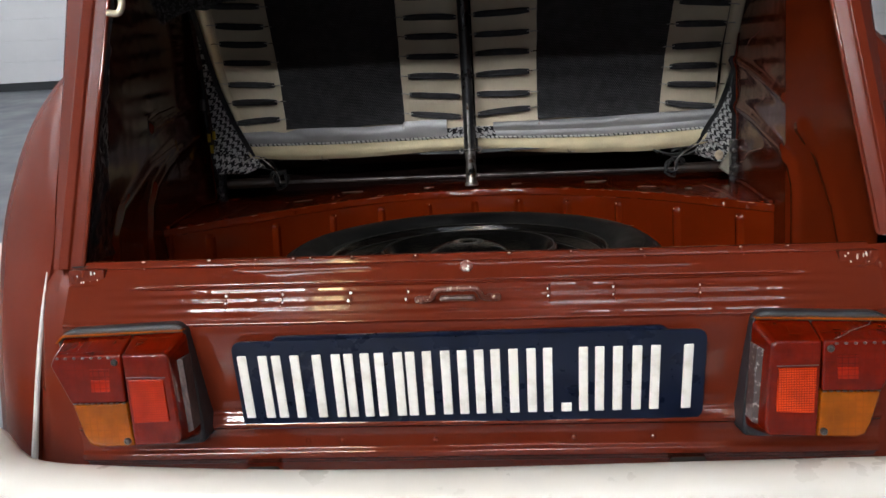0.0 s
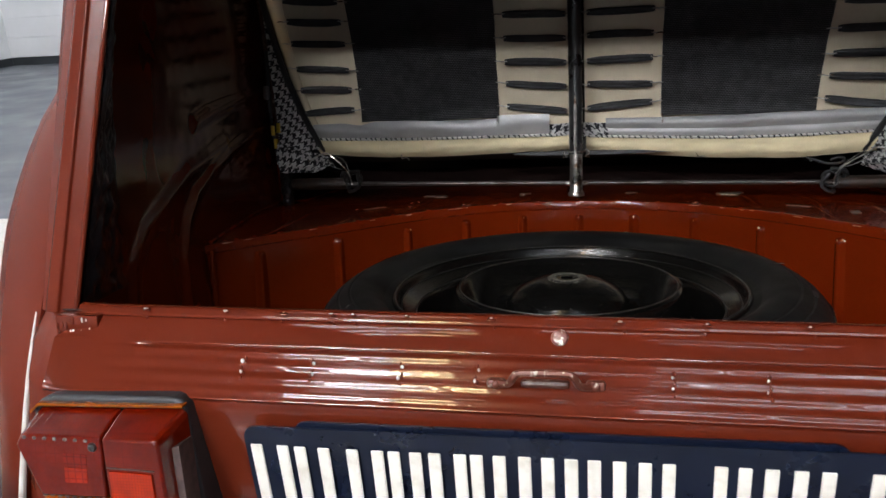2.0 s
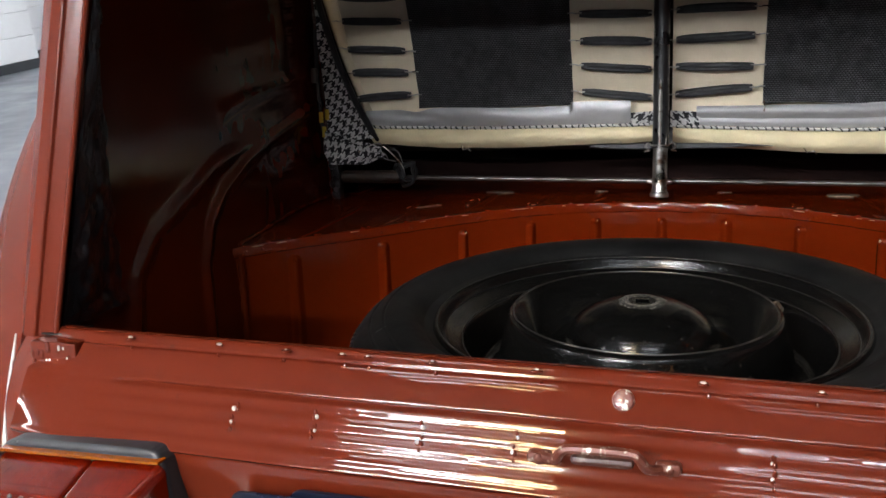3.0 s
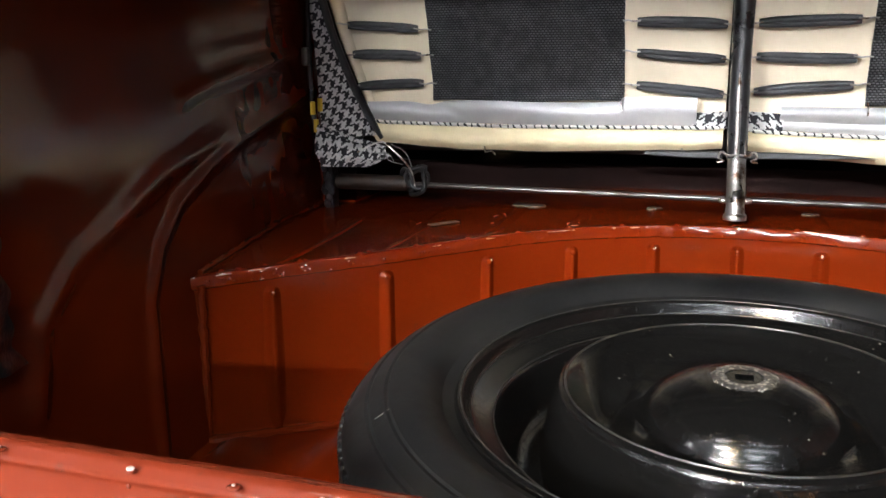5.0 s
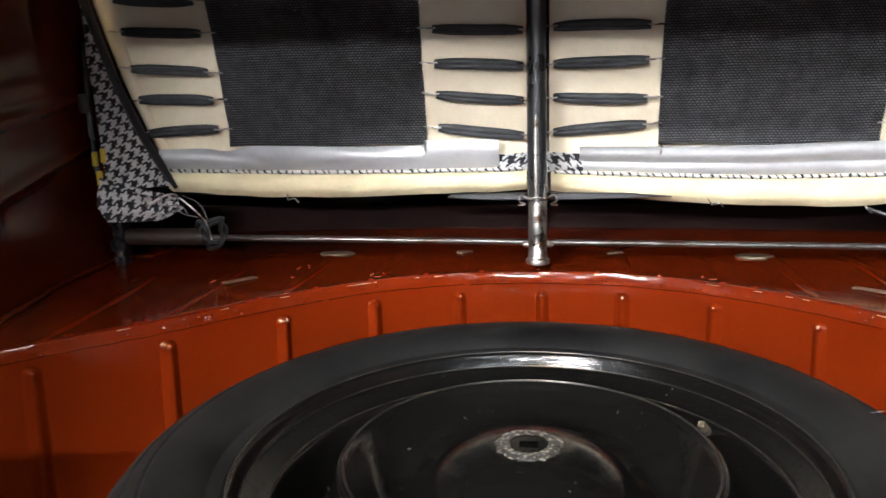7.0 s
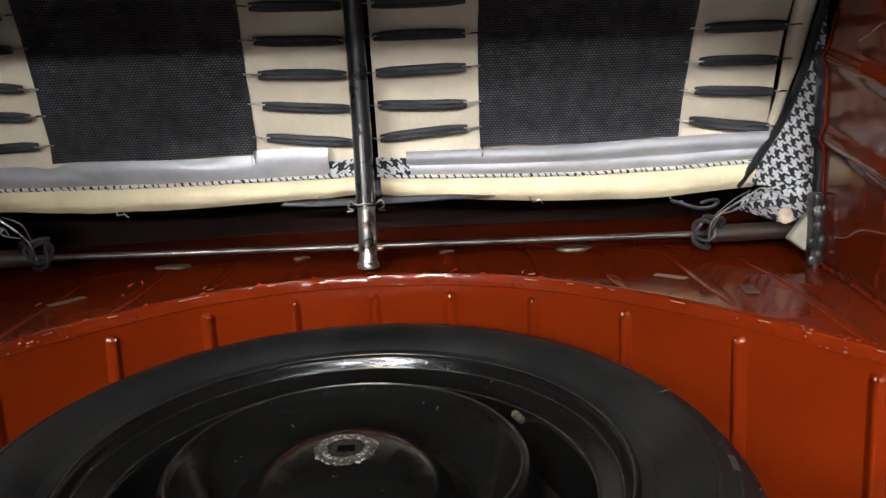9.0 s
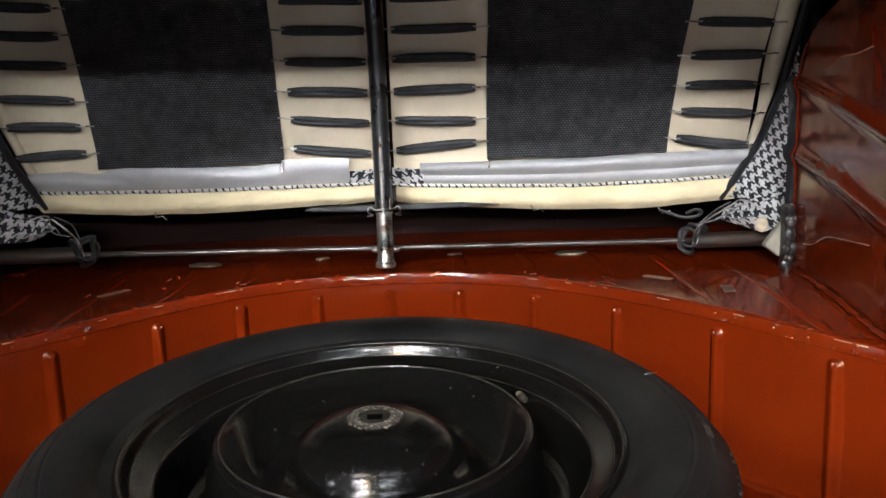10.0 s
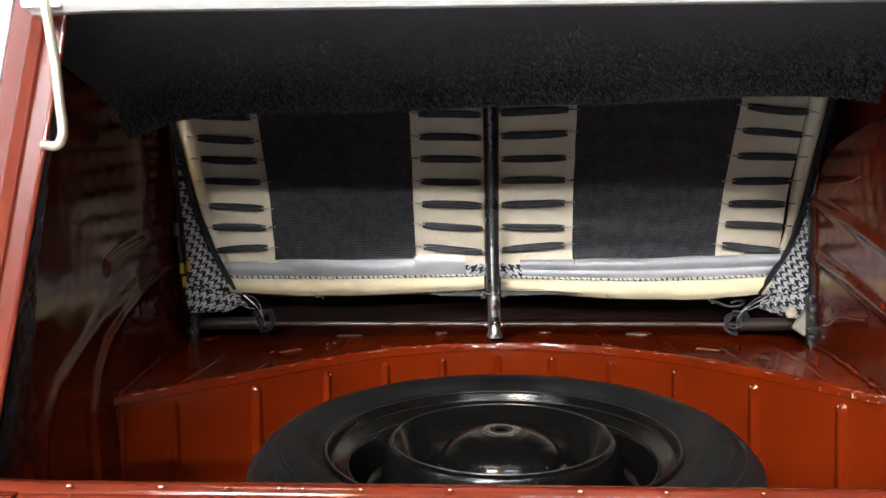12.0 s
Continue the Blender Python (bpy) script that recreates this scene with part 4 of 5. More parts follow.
def boot_floor():
    def wall(u, v):
        x, y, n = well_line(lerp(-1.0, 1.0, u))
        k = round(v * 8)
        top = rim_z(x)
        z = [top, top + 0.0015, top - 0.002, top - 0.010, top - 0.0115, 0.66, 0.60, 0.588, 0.582][k]
        off = [0.0, -0.0025, -0.004, -0.004, -0.001, 0.0, 0.0, -0.004, -0.014][k]
        off += 0.0012 * noise.noise((x * 14, y * 14, z * 9)) + (0.0008 * noise.noise((x * 60, y * 60, k)) if k < 5 else 0)
        return x + off * math.sin(n), y + off * math.cos(n), z + (0.0007 * noise.noise((x * 70, y * 70, 9.0)) if k < 5 else 0)

    part("well_wall", grid(wall, 260, 8), RED_IN, car, "rust-red upright wall of the spare wheel well", 32)
    # upright pressed ribs on the wall
    def rim_at(x):
        return well_line(min((abs(well_line(k / 400)[0] - x), k / 400) for k in range(-400, 401))[1])

    for x in (-0.428, -0.333, -0.249, -0.168, -0.083, 0.004, 0.087, 0.174, 0.258, 0.340, 0.414):
        px, py, n = rim_at(x)
        top = rim_z(x) - 0.0185
        high = random.uniform(0.0072, 0.0086)

        def swell(u, v):
            """A soft pressed swell that fades into the wall on both sides and is rounded off at its top."""
            d = lerp(-0.015, 0.015, u)
            z = lerp(top + 0.004, 0.586, v ** 1.5)
            cap = max(0.0, min(1.0, (top - z) / 0.009))
            h = high * math.exp(-(d / 0.0064) ** 2) * math.sqrt(1 - (1 - cap) ** 2) - 0.0012
            if u in (0, 1):
                h = -0.003
            return px + d * math.cos(n) - h * math.sin(n), py - d * math.sin(n) - h * math.cos(n), z

        rib = grid(swell, 20, 30)
        bead((px - (high - 0.0016) * math.sin(n), py - (high - 0.0016) * math.cos(n), top - 0.005), 0.0030, rib, (1.1, 0.8, 1), 8)
        part("rib", rib, RED_IN, car, "", 60)

    def shelf(u, v):
        x, y, n = well_line(lerp(-1.0, 1.0, u))
        y1 = 1.86
        k = v ** 1.4
        xx = lerp(x, math.copysign(max(abs(x), abs(x) * 1.13), x), k)
        yy = lerp(y, y1, k)
        return xx, yy, shelf_z(xx, yy) - (0.001 if v == 0 else 0) + 0.0012 * noise.noise((xx * 10, yy * 10, 0))

    bm = grid(shelf, 140, 30)
    # low pressed swages running from the rim over the shelf
    for x in (-0.425, -0.338, -0.252, -0.170, -0.085, 0.002, 0.088, 0.173, 0.258, 0.342, 0.415):
        y0 = rim_y(x) + 0.012
        y1 = 1.70 if abs(x) < 0.4 else 1.56
        ys = [lerp(y0, y1, k / 14) for k in range(15)]
        tube([(x + 0.004 * math.sin(k / 14 * math.pi), y, shelf_z(x, y) - 0.0003) for k, y in enumerate(ys)], [0.003, 0.0070, 0.0082] + [0.0086] * 9 + [0.0080, 0.0060, 0.001], 14, bm, False, 0.17)
    for k in range(-9, 10):
        x, y, n = well_line(k / 10.3)
        bead((x * 1.01, y + 0.006, rim_z(x) + 0.001), 0.0028, bm, (1.2, 1, 0.7))
    for k in range(60):
        x, y, n = well_line(random.uniform(-0.97, 0.97))
        y += random.uniform(-0.003, 0.014)
        bead((x, y, shelf_z(x, y)), random.uniform(0.0007, 0.0017), bm, (1.6, 1.2, 0.8), 4)
    for k in range(150):
        x, y, n = well_line(random.uniform(-0.97, 0.97))
        bead((x - 0.0035 * math.sin(n), y - 0.0035 * math.cos(n), rim_z(x) - 0.006 + random.uniform(-0.003, 0.005)), random.uniform(0.0007, 0.0018), bm, (1.4, 1, 1), 4)
    part("boot_shelf", bm, RED_IN, car, "rust-red shelf behind the wheel well with swages and spot welds", 40)
    # worn paint along the rim and round the swages, with painted sparkle on the rim
    bm = bmesh.new()
    for k in range(26):
        a = random.uniform(-0.95, 0.95)
        line = []
        for d in (0.0, 0.5, 1.0):
            x, y, n = well_line(a + d * random.uniform(0.006, 0.03))
            off = -0.0036 + random.uniform(-0.0006, 0.0006)
            line.append((x + off * math.sin(n), y + off * math.cos(n), rim_z(x) + 0.0004))
        tube(line, [0.0003, random.uniform(0.0004, 0.0008), 0.0003], 5, bm)
    for cx, cy, l in ((-0.262, 1.56, 0.060), (-0.170, 1.535, 0.020), (0.173, 1.530, 0.018), (-0.338, 1.50, 0.05)):
        for first_step in (2, 9, 17):
            ring = []
            for k in range(first_step, first_step + random.randint(3, 6)):
                a = 2 * math.pi * k / 24
                x, y = cx + 0.0070 * math.cos(a), cy + l / 2 * math.sin(a)
                ring.append((x, y, shelf_z(x, y) + 0.0006))
            tube(ring, [0.0003 + 0.0004 * abs(noise.noise((k * 0.6, cx, 1.0))) for k in range(len(ring))], 5, bm)
    # pale specks that paint the glints on rib tops
    for x in (-0.249, -0.083, 0.087, 0.174, 0.258, 0.340, 0.414):
        px, py, n = rim_at(x)
        bead((px - 0.0088 * math.sin(n) + 0.001, py - 0.0088 * math.cos(n), rim_z(x) - 0.0215), random.uniform(0.0008, 0.0016), bm, (1, 0.6, 1.3), 4)
    tagged(part("paint_wear", bm, SCRATCH_GLINT, car, "pale worn paint along the rim, with painted glints on rim and rib tops"), kind="stuff")
    part("well_floor", grid(lambda u, v: (lerp(-0.50, 0.50, u), lerp(0.95, 1.60, v), 0.584 + 0.004 * math.exp(-((u * 10) % 1 - 0.5) ** 2 / 0.01)), 100, 6), RED_IN, car, "rust-red floor of the wheel well")
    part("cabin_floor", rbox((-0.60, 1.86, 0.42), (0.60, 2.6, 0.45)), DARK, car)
    part("seat_riser", rbox((-0.60, 1.855, 0.42), (0.60, 1.865, 0.80), 0.002), SHADED_RED, car)
    for x, y, r in ((-0.243, 1.655, 0.022), (0.243, 1.645, 0.022), (-0.088, 1.66, 0.010), (0.088, 1.655, 0.010)):
        bm = lathe([(0, 0.0008), (r * 0.6, 0.0008), (r * 0.68, 0.0016), (r * 0.92, 0.0014), (r, 0.0), (r, -0.004), (0, -0.004)], 24)
        bm.transform(pose(x, y, shelf_z(x, y) + 0.0006) @ Matrix.Diagonal((1, 0.55, 1, 1)))
        part("floor_plug", bm, BRASS, car, "oval dull metal plug in the shelf")
    for x, y, a, l, w in ((-0.315, 1.515, 35, 0.04, 0.010), (0.315, 1.49, -65, 0.035, 0.010), (0.375, 1.43, 60, 0.03, 0.012)):
        bm = rbox((-l / 2, -w / 2, 0), (l / 2, w / 2, 0.0012), 0.0004)
        bm.transform(pose(x, y, shelf_z(x, y) + 0.0008, 0, 0, a + 20))
        part("tape_scrap", bm, TAPE, car, "brown scrap of old tape stuck to the shelf")


boot_floor()


def boot_lid():
    """The raised lid: only its pale lower flange, hinges and prop rod come into view."""
    def at(u, v):
        x = lerp(-0.405, 0.43, u)
        pts = [(0.955, 1.150), (0.947, 1.1435), (0.936, 1.1425), (0.930, 1.148), (0.925, 1.162)]
        k = v * 4
        i = min(int(k), 3)
        return x, lerp(pts[i][0], pts[i + 1][0], k - i), sag(x, lerp(pts[i][1], pts[i + 1][1], k - i))

    def sag(x, z):
        return z - 0.010 * x - 0.010 * max(0, (abs(x) - 0.33)) ** 2 / 0.02

    def skin(u, v):
        x = lerp(-0.405, 0.43, u)
        y, z = lerp(0.928, 0.45, v), lerp(1.158, 1.80, v)
        return x, y - 0.05 * math.sin(math.pi * v), sag(x, z) + 0.03 * math.sin(math.pi * v)

    lid = part("boot_lid", grid(skin, 30, 16, 0.006, away=(0, -1, 0.3)), RED, car, "raised rust-red boot lid")
    part("lid_flange", grid(at, 40, 12, 0.003, away=(0, -1, 0.3)), CREAM, lid, "pale painted flange along the lid's edge")
    rod = tube(smooth_line([(-0.390, 0.924, 1.20), (-0.388, 0.925, 1.151), (-0.386, 0.926, 1.13), (-0.382, 0.927, 1.10), (-0.379, 0.927, 1.063), (-0.377, 0.927, 1.042), (-0.379, 0.927, 1.033), (-0.384, 0.927, 1.0285), (-0.395, 0.928, 1.030)], 44), 0.0040, 10)
    part("prop_rod", rod, ZINC, lid, "yellowish zinc prop rod with a hooked end")
    part("rod_bracket", rbox((-0.41, 0.925, 1.144), (-0.375, 0.95, 1.160), 0.003), CREAM, lid)


boot_lid()


def cabin_shell():
    """Soft top and closing faces of the cabin, so that it is dark inside."""
    line = smooth_line([(0.965, 1.165), (1.02, 1.27), (1.2, 1.40), (1.5, 1.50), (2.0, 1.55), (2.6, 1.53)], 24)
    part("soft_top", grid(lambda u, v: (lerp(-1, 1, u) * (0.385 + 0.15 * min(1, max(0, line[round(v * 24)].x - 0.965) / 0.5)), line[round(v * 24)].x, line[round(v * 24)].y - 0.25 * abs(2 * u - 1) ** 4 * min(1, (line[round(v * 24)].y - 1.16) * 3)), 20, 24, 0.004), SOFT_TOP, car, "black fabric soft top")
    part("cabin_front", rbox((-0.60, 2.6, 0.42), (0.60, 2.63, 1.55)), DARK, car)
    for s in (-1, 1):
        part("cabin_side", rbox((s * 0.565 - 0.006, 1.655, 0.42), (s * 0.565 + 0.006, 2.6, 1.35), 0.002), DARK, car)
        part("shelf_end", rbox((s * 0.525 - 0.045, 1.655, 0.735), (s * 0.525 + 0.045, 1.86, 0.7635), 0.002), RED_IN, car)

    def felt(u, v):
        pts = smooth_line([(0.957, 1.153), (1.03, 1.164), (1.15, 1.166), (1.24, 1.160), (1.305, 1.140), (1.335, 1.113), (1.345, 1.108), (1.37, 1.12), (1.45, 1.15), (1.6, 1.17)], 30)
        p = pts[round(v * 30)]
        x = lerp(-1, 1, u) * min(0.49, 0.385 + 0.6 * (p.x - 0.957))
        e = max(0, abs(x) - 0.38) / 0.11
        drop = 0.018 * e * e * max(0, min(1, (p.x - 1.0) / 0.2)) * (1.5 if x < 0 else 0.6)
        z = p.y - drop + 0.014 * x * max(0, (p.x - 1.1)) / 0.25 + 0.004 * noise.noise((x * 5, p.x * 6, 2.0))
        return x, p.x + 0.012 * noise.noise((x * 4, 1.0, v * 2)), z

    lining = part("felt_lining", grid(felt, 60, 30, 0.006, away=(0, 0, 1)), FELT, car, "black fuzzy felt lining sagging under the parcel shelf", 60)
    # loose fibres standing off the felt; their pale colour paints the lit lower bulge
    bm = bmesh.new()
    for k in range(15000):
        u, v = random.random(), random.triangular(0.20, 0.64, 0.52)
        row = v * 30
        i = int(row)
        p = Vector(felt(u, i / 30)).lerp(Vector(felt(u, (i + 1) / 30)), row - i)
        a = random.uniform(-0.9, 0.9)
        d = Vector((math.sin(a), -0.5 * math.cos(a), -0.6 * math.cos(a) + random.uniform(-0.3, 0.2))) * random.uniform(0.003, 0.009)
        p += Vector((0, -0.0008, -0.0008))
        w = Vector((0.00034, 0, 0.00018))
        bm.faces.new([bm.verts.new(q) for q in (p - w, p + w, p + d + Vector((0, -0.001, -0.0005)))])
    tagged(part("felt_nap", bm, FUZZ, lining, "fine fibres on the felt, pale to paint the light on its lower bulge", 40, False), kind="stuff")


cabin_shell()


def sealing():
    """Black sealant smeared wet and wavy in the corner of the opening."""
    def at(u, v):
        z = lerp(0.738, 1.08, u)
        x0, y0 = pillar_in(z, -1)
        w = 0.088 * (1 - u) ** 1.5 * (1.0 + 0.25 * noise.noise((z * 14, 1.0, 0.0)) + 0.12 * noise.noise((z * 55, 2.0, 0.0))) + 0.006
        lump = 0.0050 * noise.noise((z * 24, v * 2.2, 1.0)) + 0.0040 * noise.noise((z * 80, v * 6, 4.0)) + 0.0018 * noise.noise((z * 200, v * 16, 7.0))
        return x0 - 0.003 + lump * math.sin(math.pi * min(1, v * 1.02)) ** 0.5 - 0.010 * v * v, y0 + 0.010 + w * v, z

    part("sealant_smear", grid(at, 110, 40, 0.002), TAR, car, "glossy black sealant smeared in the corner")
    bm = rbox((-0.474, 0.926, 0.7285), (-0.436, 0.950, 0.7302), 0.0006)
    bmesh.ops.subdivide_edges(bm, edges=bm.edges[:], cuts=6, use_grid_fill=True)
    for v in bm.verts:
        if v.co.z > 0.7295 and v.co.y > 0.934:
            v.co.z += 0.005 * max(0.0, 0.3 + noise.noise((v.co.x * 90, v.co.y * 90, 1.0)))
        v.co += Vector((0.002, 0.002, 0)) * noise.noise((v.co.x * 120, v.co.y * 120, v.co.z * 120))
    part("pillar_foot", sheared(bm), RUBBER, car, "dark sealing plate at the pillar's foot")
    # sealant in the corners of the wheel well
    for s in (-1, 1):
        x, y, n = well_line(s * (0.935 if s < 0 else 0.945))
        pts = [(x - s * 0.004 + 0.002 * noise.noise((k * 0.7, 1, s)), y - 0.004 + 0.002 * noise.noise((k * 0.6, 5, s)), lerp(0.736, 0.588, k / 30)) for k in range(31)]
        part("corner_sealant", tube(pts, [0.0040 + 0.0025 * noise.noise((2.0, k * 0.5, s)) for k in range(31)], 8), RED_SIDE, car, "painted sealant in the corner of the wheel well")
        pts = []
        for k in range(60):
            x, y, n = well_line(s * lerp(0.30, 0.935, k / 59))
            pts.append((x - 0.014 * math.sin(n), y - 0.014 * math.cos(n), 0.5865 + 0.0015 * noise.noise((k * 0.5, 3, s))))
        part("floor_sealant", tube(pts, [0.0040 + 0.0028 * noise.noise((4.0, k * 0.7, s)) for k in range(60)], 7), RED_SIDE, car, "lumpy painted sealant round the wheel well's floor")


sealing()


def rear_wheels():
    for s in (-1, 1):
        bm = lathe([(0.17, -0.055), (0.24, -0.065), (0.285, -0.05), (0.30, 0.0), (0.285, 0.05), (0.24, 0.065), (0.17, 0.055), (0.12, 0.03), (0, 0.03)], 36)
        bm.transform(pose(s * 0.56, 1.40, 0.385 - 0.0, 0, 90, 0))
        part("road_wheel", bm, RUBBER, car, "black tyre under the rear wing")


rear_wheels()


# ---- the spare wheel ----
def spare_wheel():
    m = CAR @ pose(-0.002, 1.226, 0.0) @ pose(0, 0, 0.655, 4.0)
    w = thing("spare_wheel", m, "black steel spare wheel with a worn tyre lying flat", "wheel")
    tyre = [(0.209, 0.030), (0.211, 0.041), (0.216, 0.0425), (0.220, 0.044), (0.226, 0.051), (0.236, 0.0565), (0.248, 0.0585), (0.258, 0.0565), (0.2595, 0.055), (0.262, 0.0555), (0.272, 0.050), (0.2735, 0.0475), (0.276, 0.0475), (0.284, 0.041),
            (0.290, 0.034), (0.2935, 0.026), (0.2945, 0.0), (0.2935, -0.026), (0.286, -0.04), (0.27, -0.052), (0.245, -0.060), (0.22, -0.052), (0.209, -0.036)]
    bm = lathe(tyre, 120)
    part("tyre", bm, RUBBER, w, "black tyre with dusty sidewall", 25)
    # tread blocks round the shoulder
    bm = bmesh.new()
    for k in range(150):
        a = 2 * math.pi * k / 150
        b2 = rbox((0.2875, -0.0046, -0.030), (0.2958, 0.0046, 0.028), 0.0012, None, 1)
        b2.transform(Matrix.Rotation(a, 4, "Z"))
        me = bpy.data.meshes.new("tmp")
        b2.to_mesh(me)
        b2.free()
        bm.from_mesh(me)
        bpy.data.meshes.remove(me)
    tagged(part("tread", bm, RUBBER, w, "row of fine tread blocks"), kind="stuff")
    rim = smooth_line([(0.2095, 0.028, 0), (0.2118, 0.038, 0), (0.2100, 0.0436, 0), (0.2065, 0.0446, 0), (0.2038, 0.0420, 0), (0.2018, 0.0370, 0), (0.1996, 0.0332, 0), (0.1955, 0.0305, 0), (0.1890, 0.0272, 0), (0.1838, 0.0245, 0),
                       (0.1808, 0.0218, 0), (0.1785, 0.0165, 0), (0.1755, 0.0050, 0), (0.1725, -0.0060, 0), (0.1680, -0.0170, 0), (0.1590, -0.0220, 0), (0.1460, -0.0210, 0)], 64)
    part("rim", lathe([(p.x, p.y) for p in rim], 110), RIM, w, "black enamelled rim with a deep drop centre", 50)

    def disc(u, v):
        """The wheel centre: a raised ring, a dish with three deeper lobes and a domed hub."""
        a = 2 * math.pi * u
        prof = [(0.0, 0.147), (0.04, 0.1415), (0.10, 0.1375), (0.16, 0.1345), (0.20, 0.1315), (0.24, 0.1265), (0.46, 0.088), (0.50, 0.080), (0.56, 0.074), (1.0, 0.0)]
        r = table(prof, v)
        lobe = max(math.exp(-(math.atan2(math.sin(a - c), math.cos(a - c)) / 0.42) ** 2) for c in (-0.08, math.pi + 0.08, -math.pi / 2))
        if r > 0.1315:
            z = lerp(-0.018, 0.0465, min(1, (0.147 - r) / 0.0135) ** 0.6)
        elif r > 0.1265:
            z = 0.0465 + 0.0022 * math.sin((0.1315 - r) / 0.005 * math.pi)
        elif r > 0.074:
            t = (0.1265 - r) / 0.0525
            z = lerp(0.0465, 0.0215, t ** 0.75) - (0.002 + 0.020 * lobe) * math.sin(math.pi * min(1, t * 1.02)) ** 1.1
        else:
            z = 0.0215 + 0.0345 * (1 - (r / 0.074) ** 2.3) ** 0.60
            z = min(z, 0.0553)
        return r * math.cos(a), r * math.sin(a), z

    # thin brownish rings that paint the highlight lines of pressed ring and rim
    for r, z, t in ((0.1290, 0.0488, 0.0008), (0.2066, 0.0449, 0.0006), (0.1822, 0.0236, 0.0006), (0.1995, 0.0336, 0.0005)):
        edge = [(r * math.cos(a), r * math.sin(a), z) for a in [2 * math.pi * k / 96 for k in range(96)]]
        part("worn_edge", tube(edge, t, 6, None, True), EDGE_SHEEN, w)
    for ang, r, l, tilt in ((-8, 0.262, 0.05, 70), (14, 0.255, 0.03, 20), (35, 0.268, 0.025, 80), (150, 0.262, 0.03, 60), (171, 0.27, 0.045, 85), (205, 0.258, 0.03, 40), (120, 0.255, 0.02, 75), (72, 0.25, 0.018, 50)):
        top = 0.0592 - 6.0 * max(0.0, r - 0.248) ** 1.6
        line = tube([(-l / 2, 0, -0.002), (0, 0, 0), (l / 2, 0, -0.002)], [0.0003, 0.0006, 0.0003], 5)
        line.transform(Matrix.Rotation(radians(ang), 4, "Z") @ pose(r, 0, top, 0, 0, tilt))
        part("scuff", line, SCUFF, w, "pale scuff on the tyre")
    part("wheel_disc", grid(disc, 120, 60, 0, None, True), RIM, w, "black enamelled wheel disc with a raised ring and domed hub", 60)
    bm = lathe([(0.0135, 0.0001), (0.0165, 0.0004), (0.0190, 0.0006), (0.0215, 0.0002), (0.0235, -0.0012)], 90)
    for v in bm.verts:
        k = 1 + 0.10 * noise.noise((v.co.x * 150, v.co.y * 150, 1.0)) + 0.08 * noise.noise((v.co.x * 500, v.co.y * 500, 2.0))
        v.co.x, v.co.y = v.co.x * k, v.co.y * k
    bm.transform(pose(0, 0, 0.0556))
    part("worn_ring", bm, CHIPPED, w, "chipped paint round the centre hole")
    part("centre_hole", rbox((-0.0065, -0.0042, 0.050), (0.0065, 0.0042, 0.0559), 0.0004), HOLE, w, "dark oblong hole")
    for ang in (-100, -45):
        bm = lathe([(0, 0.001), (0.0045, 0.001), (0.006, -0.0005)], 12)
        bm.transform(Matrix.Rotation(radians(ang), 4, "Z") @ pose(0.094, 0, 0.0125) )
        part("stud_hole", bm, DARK, w)
    valve = tube(smooth_line([(0.152, 0.122, -0.016), (0.147, 0.116, 0.008), (0.138, 0.104, 0.020)], 10), [0.0042] * 6 + [0.0036] * 5, 10)
    part("valve", valve, GASKET, w)
    part("valve_cap", tube([(0.1400, 0.1065, 0.0175), (0.1388, 0.1050, 0.0195), (0.1375, 0.1034, 0.0215), (0.1362, 0.1018, 0.0235), (0.1350, 0.1003, 0.0255), (0.1340, 0.0990, 0.0272)], [0.0038, 0.0032, 0.0038, 0.0032, 0.0038, 0.0026], 10), BRASS, w, "pale ridged valve cap")
    # moulded sidewall marks too worn to read
    for ang, r, l in ((76, 0.268, 0.030), (87, 0.268, 0.018), (96, 0.268, 0.012), (104, 0.268, 0.02), (-12, 0.268, 0.028), (-20, 0.262, 0.022), (-8, 0.275, 0.02), (132, 0.266, 0.02), (138, 0.27, 0.012)):
        bm = rbox((-0.003, -l / 2, 0), (0.003, l / 2, 0.0010), 0.0004, None, 1)
        bm.transform(Matrix.Rotation(radians(ang), 4, "Z") @ pose(r, 0, 0.0530 - (r - 0.262) * 0.42, 0, 22, 0))
        part("moulded_mark", bm, MARK, w)


spare_wheel()


# ---- the rear seat ----
def seat_y(x, z):
    """The rear face of the seat back: it leans towards the boot and bends forwards at its edges."""
    e = max(0.0, abs(x) - 0.40)
    return 1.664 - 0.25 * (z - 0.87) - 1.5 * e * e + 0.012 * math.exp(-(x / 0.03) ** 2)


def by_side(s, left, right, z):
    return table(left if s < 0 else right, z)


def roll_out(z, s):
    """Outer edge of the foam roll that ends the seat back, and the line of the piping."""
    return by_side(s, [(0.829, 0.412), (0.848, 0.436), (0.88, 0.452), (0.918, 0.468), (0.975, 0.486), (1.039, 0.499), (1.119, 0.512), (1.25, 0.532)],
                   [(0.829, 0.443), (0.867, 0.464), (0.895, 0.481), (0.928, 0.493), (0.969, 0.505), (1.022, 0.513), (1.124, 0.529), (1.25, 0.548)], z)


def roll_in(z, s):
    """Inner edge of the roll."""
    return by_side(s, [(0.86, 0.440), (0.918, 0.457), (0.975, 0.470), (1.049, 0.479), (1.124, 0.483), (1.25, 0.494)],
                   [(0.86, 0.464), (0.904, 0.484), (1.005, 0.488), (1.131, 0.503), (1.25, 0.520)], z)


